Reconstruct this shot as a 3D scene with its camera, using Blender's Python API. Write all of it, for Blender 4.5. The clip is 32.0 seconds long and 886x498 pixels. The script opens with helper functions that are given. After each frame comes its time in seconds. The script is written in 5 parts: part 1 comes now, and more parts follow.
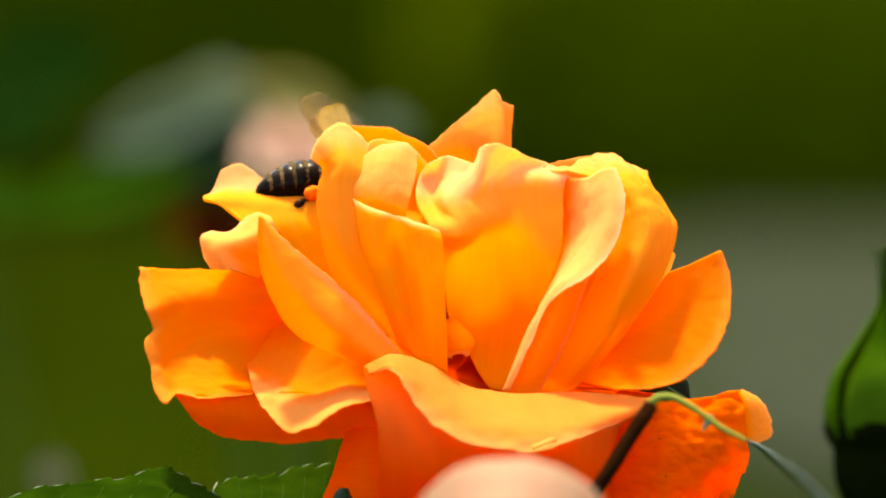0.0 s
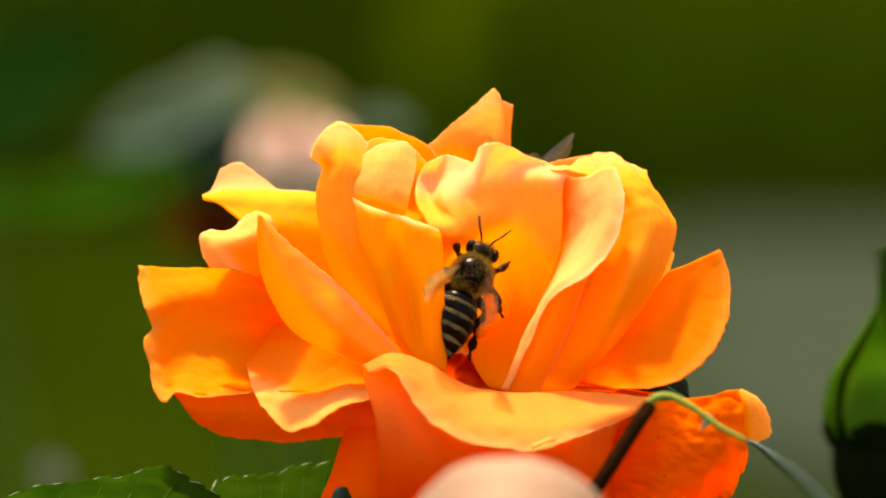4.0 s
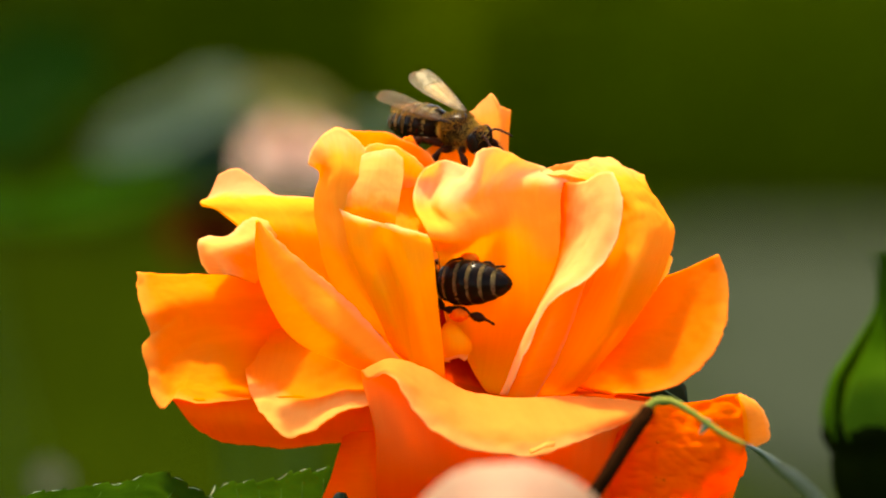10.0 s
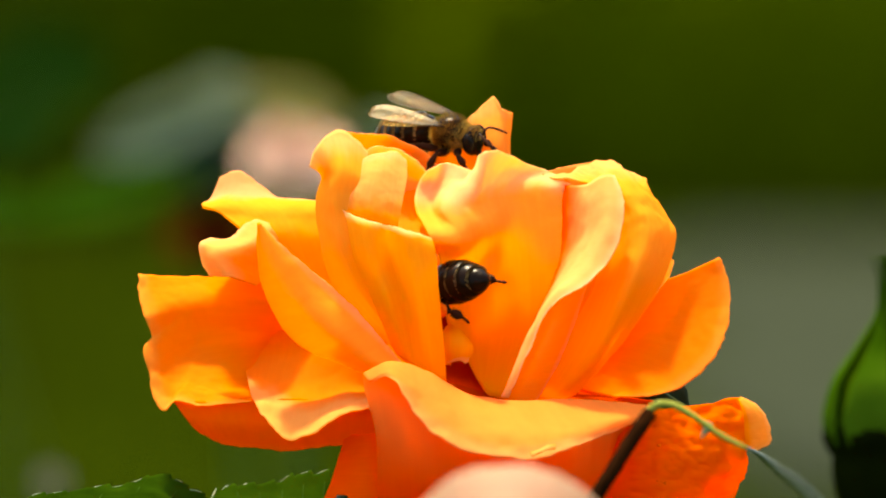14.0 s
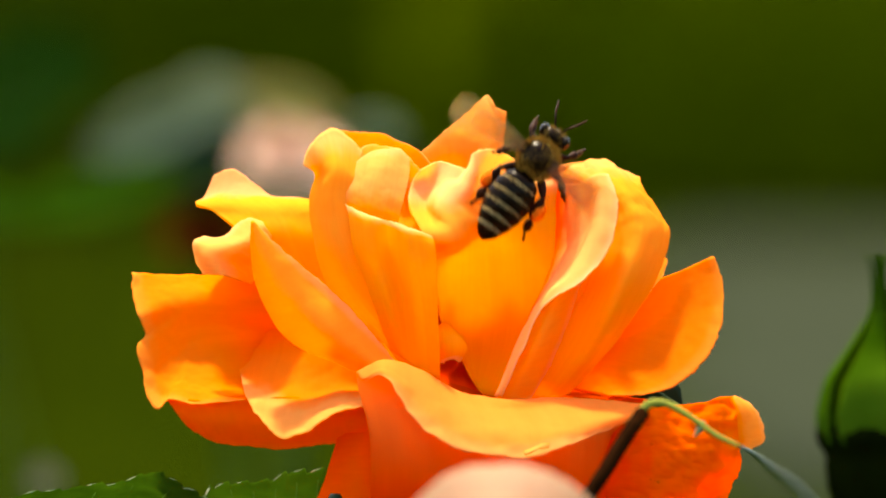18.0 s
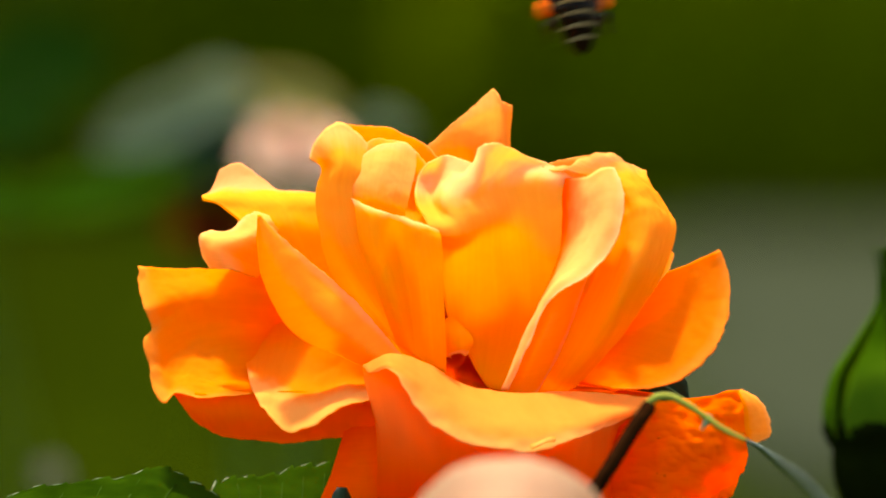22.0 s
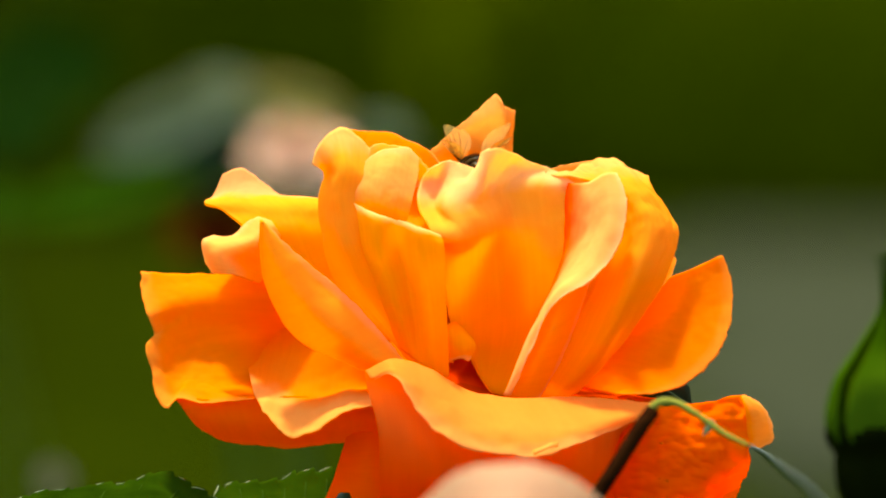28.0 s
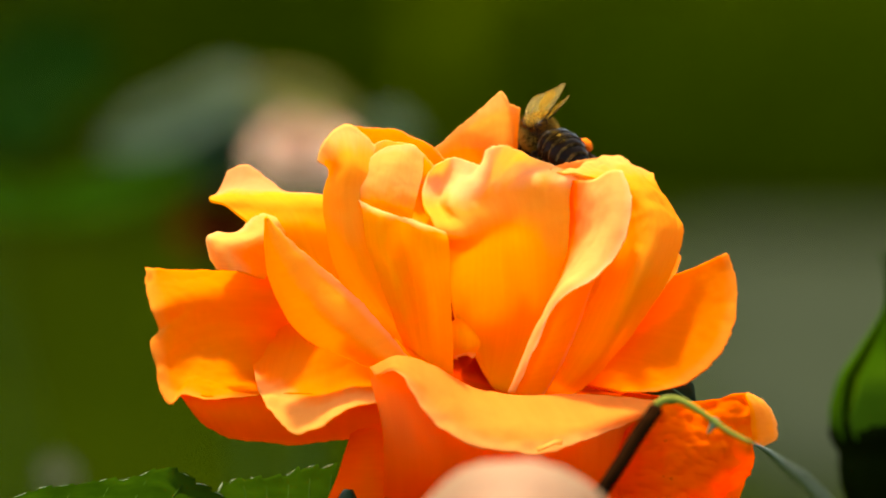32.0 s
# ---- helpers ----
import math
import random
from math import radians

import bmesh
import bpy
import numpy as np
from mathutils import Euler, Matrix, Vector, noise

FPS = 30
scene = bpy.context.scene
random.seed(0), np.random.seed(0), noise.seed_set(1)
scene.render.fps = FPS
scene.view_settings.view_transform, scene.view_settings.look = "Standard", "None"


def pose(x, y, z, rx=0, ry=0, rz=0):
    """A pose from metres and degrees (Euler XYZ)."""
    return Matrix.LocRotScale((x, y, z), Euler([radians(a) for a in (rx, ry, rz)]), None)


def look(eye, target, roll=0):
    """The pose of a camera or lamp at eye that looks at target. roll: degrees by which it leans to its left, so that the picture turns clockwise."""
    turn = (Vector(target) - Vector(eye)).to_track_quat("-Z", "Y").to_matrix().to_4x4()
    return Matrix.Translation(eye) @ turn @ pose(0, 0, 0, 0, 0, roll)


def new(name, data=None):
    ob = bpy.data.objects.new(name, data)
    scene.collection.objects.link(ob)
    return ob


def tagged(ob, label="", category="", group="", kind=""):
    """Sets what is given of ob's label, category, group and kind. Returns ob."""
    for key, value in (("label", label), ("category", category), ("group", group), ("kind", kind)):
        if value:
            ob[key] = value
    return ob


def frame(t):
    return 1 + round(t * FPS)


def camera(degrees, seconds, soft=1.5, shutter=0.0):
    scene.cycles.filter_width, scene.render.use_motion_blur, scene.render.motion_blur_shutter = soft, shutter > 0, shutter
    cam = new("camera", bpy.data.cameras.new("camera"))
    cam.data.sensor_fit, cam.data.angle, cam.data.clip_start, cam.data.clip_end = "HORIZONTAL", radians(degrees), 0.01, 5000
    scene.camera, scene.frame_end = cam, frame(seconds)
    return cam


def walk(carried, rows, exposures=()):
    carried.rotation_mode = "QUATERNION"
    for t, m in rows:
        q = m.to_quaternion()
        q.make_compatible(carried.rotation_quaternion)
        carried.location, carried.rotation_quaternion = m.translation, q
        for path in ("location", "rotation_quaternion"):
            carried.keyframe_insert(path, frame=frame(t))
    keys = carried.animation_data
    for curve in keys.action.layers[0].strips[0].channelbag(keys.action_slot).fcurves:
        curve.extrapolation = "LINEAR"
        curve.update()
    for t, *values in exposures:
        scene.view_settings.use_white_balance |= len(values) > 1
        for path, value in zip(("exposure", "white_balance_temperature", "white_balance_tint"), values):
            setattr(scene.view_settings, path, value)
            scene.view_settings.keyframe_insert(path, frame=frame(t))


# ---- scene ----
# Everything near the lens lives in a stage whose y axis is the line of sight; lengths there are millimetres.
STAGE = pose(0, 0, 1.05, -3, 0, 0)
REACH = 1358.2
MM = 0.001

# ---- camera ----
cam = camera(4.0, 32.0, soft=2.0, shutter=0.5)
cam.data.dof.use_dof = True
cam.data.dof.focus_distance = (REACH - 6.0) * MM
cam.data.dof.aperture_fstop = 36.0
# seconds, degrees to the left, degrees up, degrees of lean
SWAY = (
    (0, -0.0012, -0.0073, -0.047), (0.5, -0.0011, -0.0066, -0.034), (1, 0.0005, -0.0068, -0.040), (1.5, 0.0012, -0.0102, 0.048),
    (2, -0.0025, -0.0086, -0.129), (2.5, -0.0006, -0.0135, -0.004), (3, -0.0037, -0.0115, -0.055), (3.5, -0.0032, -0.0121, 0.045),
    (5.5, -0.0128, -0.0084, -0.022), (6, -0.0106, -0.0074, 0.039), (6.5, -0.0146, -0.0071, -0.007), (7, -0.0154, -0.0052, -0.009),
    (7.5, -0.0233, 0.0062, -0.182), (8, -0.0185, 0.0079, -0.119), (8.5, -0.0230, 0.0061, -0.242), (9, -0.0173, 0.0093, -0.133),
    (9.5, -0.0160, 0.0115, -0.178), (10, -0.0131, 0.0123, -0.161), (10.5, -0.0160, 0.0070, -0.102), (11, -0.0147, 0.0143, -0.100),
    (11.5, -0.0186, 0.0117, -0.178), (12, -0.0265, 0.0319, -0.136), (12.5, -0.0099, 0.0264, -0.050), (13, -0.0058, 0.0323, -0.178),
    (13.5, -0.0116, 0.0416, -0.033), (14, -0.0064, 0.0247, -0.026), (14.5, -0.0121, 0.0147, -0.046), (16.5, -0.0417, 0.0605, 0.232),
    (17, -0.0649, 0.0605, -0.401), (17.5, -0.0387, 0.0360, 0.025), (18, -0.0351, 0.0180, 0.016), (18.5, -0.0365, 0.0299, -0.095),
    (19, -0.0250, -0.0032, 0.173), (19.5, -0.0236, -0.0039, 0.063), (20, -0.0251, -0.0033, 0.008), (20.5, -0.0087, 0.0158, 0.142),
    (21, -0.0071, -0.0090, 0.064), (21.5, -0.0040, -0.0069, 0.049), (22, -0.0063, -0.0099, -0.004), (22.5, -0.0008, -0.0102, 0.006),
    (23, -0.0024, -0.0073, -0.007), (23.5, -0.0000, -0.0031, -0.006), (24, 0.0000, 0.0000, 0.000), (24.5, 0.0007, -0.0057, 0.047),
    (25, 0.0009, -0.0106, 0.044), (25.5, -0.0027, -0.0142, 0.042), (27.5, 0.0035, 0.0085, 0.047), (28, 0.0050, 0.0138, 0.010),
    (28.5, 0.0026, 0.0081, -0.006), (29, 0.0120, 0.0002, 0.148), (29.5, 0.0105, 0.0034, 0.100), (30, 0.0145, 0.0055, 0.268),
    (30.5, 0.0148, 0.0109, 0.073), (31, 0.0167, 0.0120, 0.082), (31.5, 0.0247, -0.0184, 0.213), (32, 0.0261, 0.0002, 0.167),
)
walk(cam, [(t, STAGE @ pose(0, -REACH * MM, 0) @ pose(0, 0, 0, 90 + up, 0, left) @ pose(0, 0, 0, 0, 0, lean))
           for t, left, up, lean in SWAY],
     exposures=[(0, 1.68, 9000, 4), (19, 1.68, 9000, 4), (23, 1.6, 9200, 2), (27.5, 1.52, 9500, -1), (32, 1.52, 9500, -1)])

# ---- light ----
SUN_UP, SUN_ROUND = 71.0, -24.0
world = bpy.data.worlds.new("sky")
world.use_nodes = True
scene.world = world
sky = world.node_tree.nodes.new("ShaderNodeTexSky")
sky.sky_type = "NISHITA"
sky.sun_disc = False
sky.sun_elevation = radians(SUN_UP)
sky.sun_rotation = radians(SUN_ROUND)
sky.dust_density = 2.0
background = world.node_tree.nodes["Background"]
background.inputs["Strength"].default_value = 0.178
world.node_tree.links.new(sky.outputs[0], background.inputs["Color"])
sun = new("sun", bpy.data.lights.new("sun", "SUN"))
sun.data.energy = 3.3
sun.data.angle = radians(4.0)
sun.data.color = (1.0, 0.95, 0.86)
sun.matrix_world = pose(0, 0, 6) @ look((0, 0, 0), (-math.sin(radians(SUN_ROUND)) * math.cos(radians(SUN_UP)),
                                                   -math.cos(radians(SUN_ROUND)) * math.cos(radians(SUN_UP)), -math.sin(radians(SUN_UP))))


# ---- materials ----
def material(name):
    m = bpy.data.materials.new(name)
    m.use_nodes = True
    nodes, links = m.node_tree.nodes, m.node_tree.links
    return m, nodes, links, nodes["Principled BSDF"]


def ramp_of(nodes, stops):
    ramp = nodes.new("ShaderNodeValToRGB")
    ramp.color_ramp.interpolation = "EASE"
    while len(ramp.color_ramp.elements) < len(stops):
        ramp.color_ramp.elements.new(0.5)
    for e, (at, colour) in zip(ramp.color_ramp.elements, stops):
        e.position, e.color = at, (*colour, 1)
    return ramp


def petal_material(name, base, body, rim, glow=0.6, margin=0.85):
    """Rose petal: colour runs from its base to its margin, fine veins fan along it, light shines through."""
    m, nodes, links, bsdf = material(name)
    uv = nodes.new("ShaderNodeUVMap")
    split = nodes.new("ShaderNodeSeparateXYZ")
    links.new(uv.outputs[0], split.inputs[0])
    ramp = ramp_of(nodes, [(0.0, base), (0.45, body), (margin, body), (min(1.0, margin + 0.15), rim)])
    wobble = nodes.new("ShaderNodeTexNoise")
    wobble.inputs["Scale"].default_value = 5.0
    links.new(uv.outputs[0], wobble.inputs["Vector"])
    shift = nodes.new("ShaderNodeMath")
    shift.operation = "MULTIPLY_ADD"
    shift.inputs[1].default_value = 0.22
    links.new(wobble.outputs[0], shift.inputs[0])
    less = nodes.new("ShaderNodeMath")
    less.operation = "SUBTRACT"
    less.inputs[1].default_value = 0.11
    links.new(split.outputs[1], less.inputs[0])
    links.new(less.outputs[0], shift.inputs[2])
    links.new(shift.outputs[0], ramp.inputs[0])
    stretch = nodes.new("ShaderNodeMapping")
    stretch.inputs["Scale"].default_value = (26, 2.2, 1)
    links.new(uv.outputs[0], stretch.inputs[0])
    veins = nodes.new("ShaderNodeTexNoise")
    veins.inputs["Scale"].default_value = 1.0
    veins.inputs["Detail"].default_value = 4.0
    links.new(stretch.outputs[0], veins.inputs["Vector"])
    coord = nodes.new("ShaderNodeTexCoord")
    grain = nodes.new("ShaderNodeTexNoise")
    grain.inputs["Scale"].default_value = 900.0
    grain.inputs["Detail"].default_value = 3.0
    links.new(coord.outputs["Object"], grain.inputs["Vector"])
    tint = ramp_of(nodes, [(0.3, (0.93, 0.86, 0.8)), (0.7, (1.0, 1.0, 1.0))])
    links.new(veins.outputs[0], tint.inputs[0])
    mix = nodes.new("ShaderNodeMix")
    mix.data_type, mix.blend_type = "RGBA", "MULTIPLY"
    mix.inputs[0].default_value = 0.4
    links.new(ramp.outputs[0], mix.inputs[6])
    links.new(tint.outputs[0], mix.inputs[7])
    links.new(mix.outputs[2], bsdf.inputs["Base Color"])
    bsdf.inputs["Roughness"].default_value = 0.55
    bsdf.inputs["Specular IOR Level"].default_value = 0.0
    bump = nodes.new("ShaderNodeBump")
    bump.inputs["Strength"].default_value = 0.1
    bump.inputs["Distance"].default_value = 0.0002
    links.new(veins.outputs[0], bump.inputs["Height"])
    fine = nodes.new("ShaderNodeBump")
    fine.inputs["Strength"].default_value = 0.12
    fine.inputs["Distance"].default_value = 0.0001
    links.new(grain.outputs[0], fine.inputs["Height"])
    swell = nodes.new("ShaderNodeTexNoise")
    swell.inputs["Scale"].default_value = 260.0
    swell.inputs["Detail"].default_value = 2.0
    links.new(coord.outputs["Object"], swell.inputs["Vector"])
    dents = nodes.new("ShaderNodeBump")
    dents.inputs["Strength"].default_value = 0.22
    dents.inputs["Distance"].default_value = 0.0006
    links.new(swell.outputs[0], dents.inputs["Height"])
    links.new(bump.outputs[0], dents.inputs["Normal"])
    links.new(dents.outputs[0], fine.inputs["Normal"])
    links.new(fine.outputs[0], bsdf.inputs["Normal"])
    thin = nodes.new("ShaderNodeBsdfTranslucent")
    warm = nodes.new("ShaderNodeMix")
    warm.data_type, warm.blend_type = "RGBA", "MULTIPLY"
    warm.inputs[0].default_value = 1.0
    warm.inputs[7].default_value = (1.0, 1.0, 0.6, 1)
    links.new(mix.outputs[2], warm.inputs[6])
    links.new(warm.outputs[2], thin.inputs[0])
    both = nodes.new("ShaderNodeMixShader")
    both.inputs[0].default_value = glow
    links.new(bsdf.outputs[0], both.inputs[1])
    links.new(thin.outputs[0], both.inputs[2])
    links.new(both.outputs[0], nodes["Material Output"].inputs["Surface"])
    return m


ORANGE = petal_material("orange_petal", (1.0, 0.23, 0.001), (1.0, 0.31, 0.025), (1.0, 0.38, 0.06))
ORANGE_RIM = petal_material("pale_edged_orange_petal", (1.0, 0.22, 0.001), (1.0, 0.3, 0.025), (1.0, 0.46, 0.12), margin=0.68)
TIP = petal_material("bright_orange_petal", (1.0, 0.36, 0.006), (1.0, 0.41, 0.07), (1.0, 0.46, 0.14))
# darker copy of the orange, with the lower left petal's shade mixed in
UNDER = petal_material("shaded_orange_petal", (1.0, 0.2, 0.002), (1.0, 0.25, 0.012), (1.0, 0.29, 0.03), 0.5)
PALE_RIM = petal_material("pale_rimmed_petal", (1.0, 0.38, 0.003), (1.0, 0.5, 0.035), (1.0, 0.64, 0.27), margin=0.8)
ORANGE_PALE = petal_material("light_orange_petal", (1.0, 0.45, 0.003), (1.0, 0.49, 0.055), (1.0, 0.56, 0.2))
PEACH = petal_material("apricot_petal", (1.0, 0.44, 0.01), (1.0, 0.53, 0.15), (1.0, 0.6, 0.25))
WARM = petal_material("warm_orange_petal", (1.0, 0.41, 0.003), (1.0, 0.46, 0.05), (1.0, 0.52, 0.17))
YELLOW = petal_material("golden_petal", (1.0, 0.42, 0.002), (1.0, 0.565, 0.09), (1.0, 0.64, 0.3), margin=0.62)
GOLDTIP = petal_material("gold_based_petal", (1.0, 0.5, 0.001), (1.0, 0.5, 0.05), (1.0, 0.47, 0.2), margin=0.62)
PALE = petal_material("lip_highlight_apricot", (1.0, 0.46, 0.08), (1.0, 0.5, 0.16), (1.0, 0.52, 0.18))
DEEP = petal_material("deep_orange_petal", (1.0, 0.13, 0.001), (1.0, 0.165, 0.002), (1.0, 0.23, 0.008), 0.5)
# base deepened beyond the petal's own gradient, to shade the curl's inner side
CURL = petal_material("shade_based_petal", (1.0, 0.16, 0.001), (1.0, 0.59, 0.22), (1.0, 0.66, 0.34))
# two darkened reds: the shade deep in the throat is painted with them
CRIMSON = petal_material("throat_shade_crimson", (0.3, 0.012, 0.001), (0.4, 0.02, 0.001), (0.6, 0.05, 0.002), 0.2)
THROAT = petal_material("throat_shade_red", (0.35, 0.02, 0.001), (0.5, 0.045, 0.001), (0.8, 0.12, 0.001), 0.25)
# the deep base paints the shading on the outer face under the lip
LIP = petal_material("apricot_lip_petal", (1.0, 0.12, 0.001), (1.0, 0.345, 0.07), (1.0, 0.42, 0.13))
PINK = petal_material("pale_pink_petal", (0.6, 0.39, 0.25), (0.6, 0.38, 0.28), (0.64, 0.42, 0.31))
BLUSH = petal_material("faded_pink_petal", (0.75, 0.56, 0.38), (0.78, 0.55, 0.5), (0.78, 0.62, 0.46), 0.3)


def plain(name, low, high, rough=0.5, scale=300.0, bump_depth=0.0002, through_light=0.0, gloss=0.03):
    """A two-tone natural surface with grain."""
    m, nodes, links, bsdf = material(name)
    coord = nodes.new("ShaderNodeTexCoord")
    tex = nodes.new("ShaderNodeTexNoise")
    tex.inputs["Scale"].default_value = scale
    tex.inputs["Detail"].default_value = 6.0
    links.new(coord.outputs["Object"], tex.inputs["Vector"])
    broad = nodes.new("ShaderNodeTexNoise")
    broad.inputs["Scale"].default_value = scale * 0.12
    links.new(coord.outputs["Object"], broad.inputs["Vector"])
    mean = nodes.new("ShaderNodeMath")
    mean.operation = "MULTIPLY_ADD"
    mean.inputs[1].default_value = 0.5
    half = nodes.new("ShaderNodeMath")
    half.operation = "MULTIPLY"
    half.inputs[1].default_value = 0.5
    links.new(broad.outputs[0], half.inputs[0])
    links.new(tex.outputs[0], mean.inputs[0])
    links.new(half.outputs[0], mean.inputs[2])
    ramp = ramp_of(nodes, [(0.35, low), (0.65, high)])
    links.new(mean.outputs[0], ramp.inputs[0])
    links.new(ramp.outputs[0], bsdf.inputs["Base Color"])
    bsdf.inputs["Roughness"].default_value = rough
    bsdf.inputs["Specular IOR Level"].default_value = gloss
    bump = nodes.new("ShaderNodeBump")
    bump.inputs["Distance"].default_value = bump_depth
    bump.inputs["Strength"].default_value = 0.4
    links.new(tex.outputs[0], bump.inputs["Height"])
    links.new(bump.outputs[0], bsdf.inputs["Normal"])
    if through_light:
        thin = nodes.new("ShaderNodeBsdfTranslucent")
        links.new(ramp.outputs[0], thin.inputs[0])
        both = nodes.new("ShaderNodeMixShader")
        both.inputs[0].default_value = through_light
        links.new(bsdf.outputs[0], both.inputs[1])
        links.new(thin.outputs[0], both.inputs[2])
        links.new(both.outputs[0], nodes["Material Output"].inputs["Surface"])
    return m


SCAR = plain("petal_scar", (0.7, 0.08, 0.004), (0.85, 0.13, 0.008), 0.8, 900, gloss=0.0)
RUST = plain("withered_petal", (0.03, 0.006, 0.001), (0.05, 0.009, 0.002), 0.9, 200, gloss=0.0)
# near-black green: the shade under the bud is in this colour
HIP = plain("hip_with_shade", (0.002, 0.003, 0.001), (0.005, 0.008, 0.001), 0.8, 200, gloss=0.0)
LEAF = plain("rose_leaf", (0.007, 0.02, 0.001), (0.014, 0.036, 0.002), 0.6, 260, 0.0003, through_light=0.15, gloss=0.0)
# pale grey-green: the sky's reflection on a glossy leaf, put into the colour
LEAF_SHEEN = plain("leaf_sky_sheen", (0.2, 0.24, 0.14), (0.3, 0.35, 0.22), 0.6, 120, through_light=0.15)
LEAF_BRIGHT = plain("young_leaf", (0.055, 0.15, 0.006), (0.1, 0.24, 0.01), 0.45, 100, through_light=0.3)
LEAF_STRAW = plain("yellowing_leaf", (0.38, 0.31, 0.09), (0.52, 0.44, 0.14), 0.6, 120, through_light=0.2)
# deep green that already holds the shade on the far left leaves
LEAF_SHADE = plain("shaded_leaf_green", (0.012, 0.05, 0.002), (0.02, 0.07, 0.004), 0.6, 120, through_light=0.2)
LEAF_GREY = plain("grey_brown_leaf", (0.13, 0.11, 0.08), (0.2, 0.17, 0.13), 0.6, 120, gloss=0.0)
LEAF_DARK = plain("dark_leaf_green", (0.01, 0.022, 0.012), (0.018, 0.036, 0.02), 0.4, 120, gloss=0.03)
VEIN = plain("leaf_vein", (0.012, 0.032, 0.004), (0.025, 0.055, 0.008), 0.5, 400, gloss=0.0)
# pale tone of the painted leaf-edge highlights, and of the stipule
EDGE = plain("margin_highlight_and_stipule", (0.05, 0.085, 0.04), (0.13, 0.17, 0.1), 0.45, 500, gloss=0.1)
BUD = plain("bud_sepal", (0.008, 0.03, 0.0005), (0.045, 0.1, 0.006), 0.5, 70, 0.0004, gloss=0.0)
SEPAL = plain("bud_green", (0.003, 0.009, 0.0002), (0.036, 0.078, 0.002), 0.5, 90, 0.0004, gloss=0.0)
STALK = plain("green_stalk", (0.03, 0.07, 0.01), (0.07, 0.12, 0.02), 0.45, 250)
WITHERED = plain("withered_stalk", (0.004, 0.0014, 0.0006), (0.018, 0.006, 0.002), 0.8, 500, 0.0004, gloss=0.0)
TENDRIL = plain("tendril", (0.14, 0.17, 0.02), (0.26, 0.26, 0.05), 0.5, 400)
GREYSTALK = plain("dusty_stalk", (0.09, 0.12, 0.11), (0.18, 0.22, 0.2), 0.6, 300)
CHITIN = plain("bee_chitin", (0.003, 0.0015, 0.001), (0.012, 0.0045, 0.002), 0.25, 1500, 0.00008, gloss=0.06)
LEGBROWN = plain("bee_leg", (0.01, 0.003, 0.002), (0.04, 0.011, 0.005), 0.4, 1500, gloss=0.04)
FURTAN = plain("bee_fur", (0.17, 0.09, 0.014), (0.46, 0.27, 0.06), 0.8, 2500, gloss=0.0)
FURDARK = plain("bee_dark_hair", (0.01, 0.005, 0.002), (0.035, 0.016, 0.006), 0.8, 2500, gloss=0.0)
FURPALE = plain("bee_band", (0.1, 0.065, 0.026), (0.28, 0.2, 0.095), 0.85, 2500, gloss=0.0)
EYE = plain("bee_eye", (0.003, 0.002, 0.002), (0.012, 0.008, 0.006), 0.25, 4000, 0.00001, gloss=0.08)
POLLEN = plain("pollen", (0.8, 0.1, 0.008), (0.95, 0.2, 0.02), 0.8, 3000, 0.0002)
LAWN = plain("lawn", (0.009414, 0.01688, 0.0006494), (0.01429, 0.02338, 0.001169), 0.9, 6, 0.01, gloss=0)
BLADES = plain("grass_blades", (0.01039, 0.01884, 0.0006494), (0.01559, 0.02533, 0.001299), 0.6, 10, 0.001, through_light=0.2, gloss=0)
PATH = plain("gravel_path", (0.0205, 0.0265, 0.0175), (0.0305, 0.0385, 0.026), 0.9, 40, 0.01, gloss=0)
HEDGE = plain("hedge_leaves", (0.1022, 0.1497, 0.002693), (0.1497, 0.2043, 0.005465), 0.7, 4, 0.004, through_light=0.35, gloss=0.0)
# leaf green darkened to a third: shade between the leaves, as colour
HEDGE_CORE = plain("hedge_inner_shade", (0.03554, 0.05332, 0.001184), (0.05924, 0.08292, 0.00237), 0.9, 6, 0.01, gloss=0)


def wing_material():
    """Thin amber membrane: mostly clear, a little milky, with a wrinkled sheen."""
    m, nodes, links, bsdf = material("wing_membrane")
    nodes.remove(bsdf)
    clear = nodes.new("ShaderNodeBsdfTransparent")
    clear.inputs[0].default_value = (0.93, 0.82, 0.55, 1)
    milky = nodes.new("ShaderNodeBsdfTranslucent")
    milky.inputs[0].default_value = (0.62, 0.5, 0.27, 1)
    shine = nodes.new("ShaderNodeBsdfGlossy")
    shine.inputs["Color"].default_value = (0.88, 0.86, 0.84, 1)
    shine.inputs["Roughness"].default_value = 0.4
    coord = nodes.new("ShaderNodeTexCoord")
    wrinkle = nodes.new("ShaderNodeTexNoise")
    wrinkle.inputs["Scale"].default_value = 900.0
    links.new(coord.outputs["Object"], wrinkle.inputs["Vector"])
    bump = nodes.new("ShaderNodeBump")
    bump.inputs["Strength"].default_value = 0.6
    bump.inputs["Distance"].default_value = 0.0001
    links.new(wrinkle.outputs[0], bump.inputs["Height"])
    links.new(bump.outputs[0], shine.inputs["Normal"])
    film = nodes.new("ShaderNodeMixShader")
    film.inputs[0].default_value = 0.1
    links.new(clear.outputs[0], film.inputs[1])
    links.new(milky.outputs[0], film.inputs[2])
    both = nodes.new("ShaderNodeMixShader")
    both.inputs[0].default_value = 0.018
    links.new(film.outputs[0], both.inputs[1])
    links.new(shine.outputs[0], both.inputs[2])
    links.new(both.outputs[0], nodes["Material Output"].inputs["Surface"])
    return m


WING = wing_material()


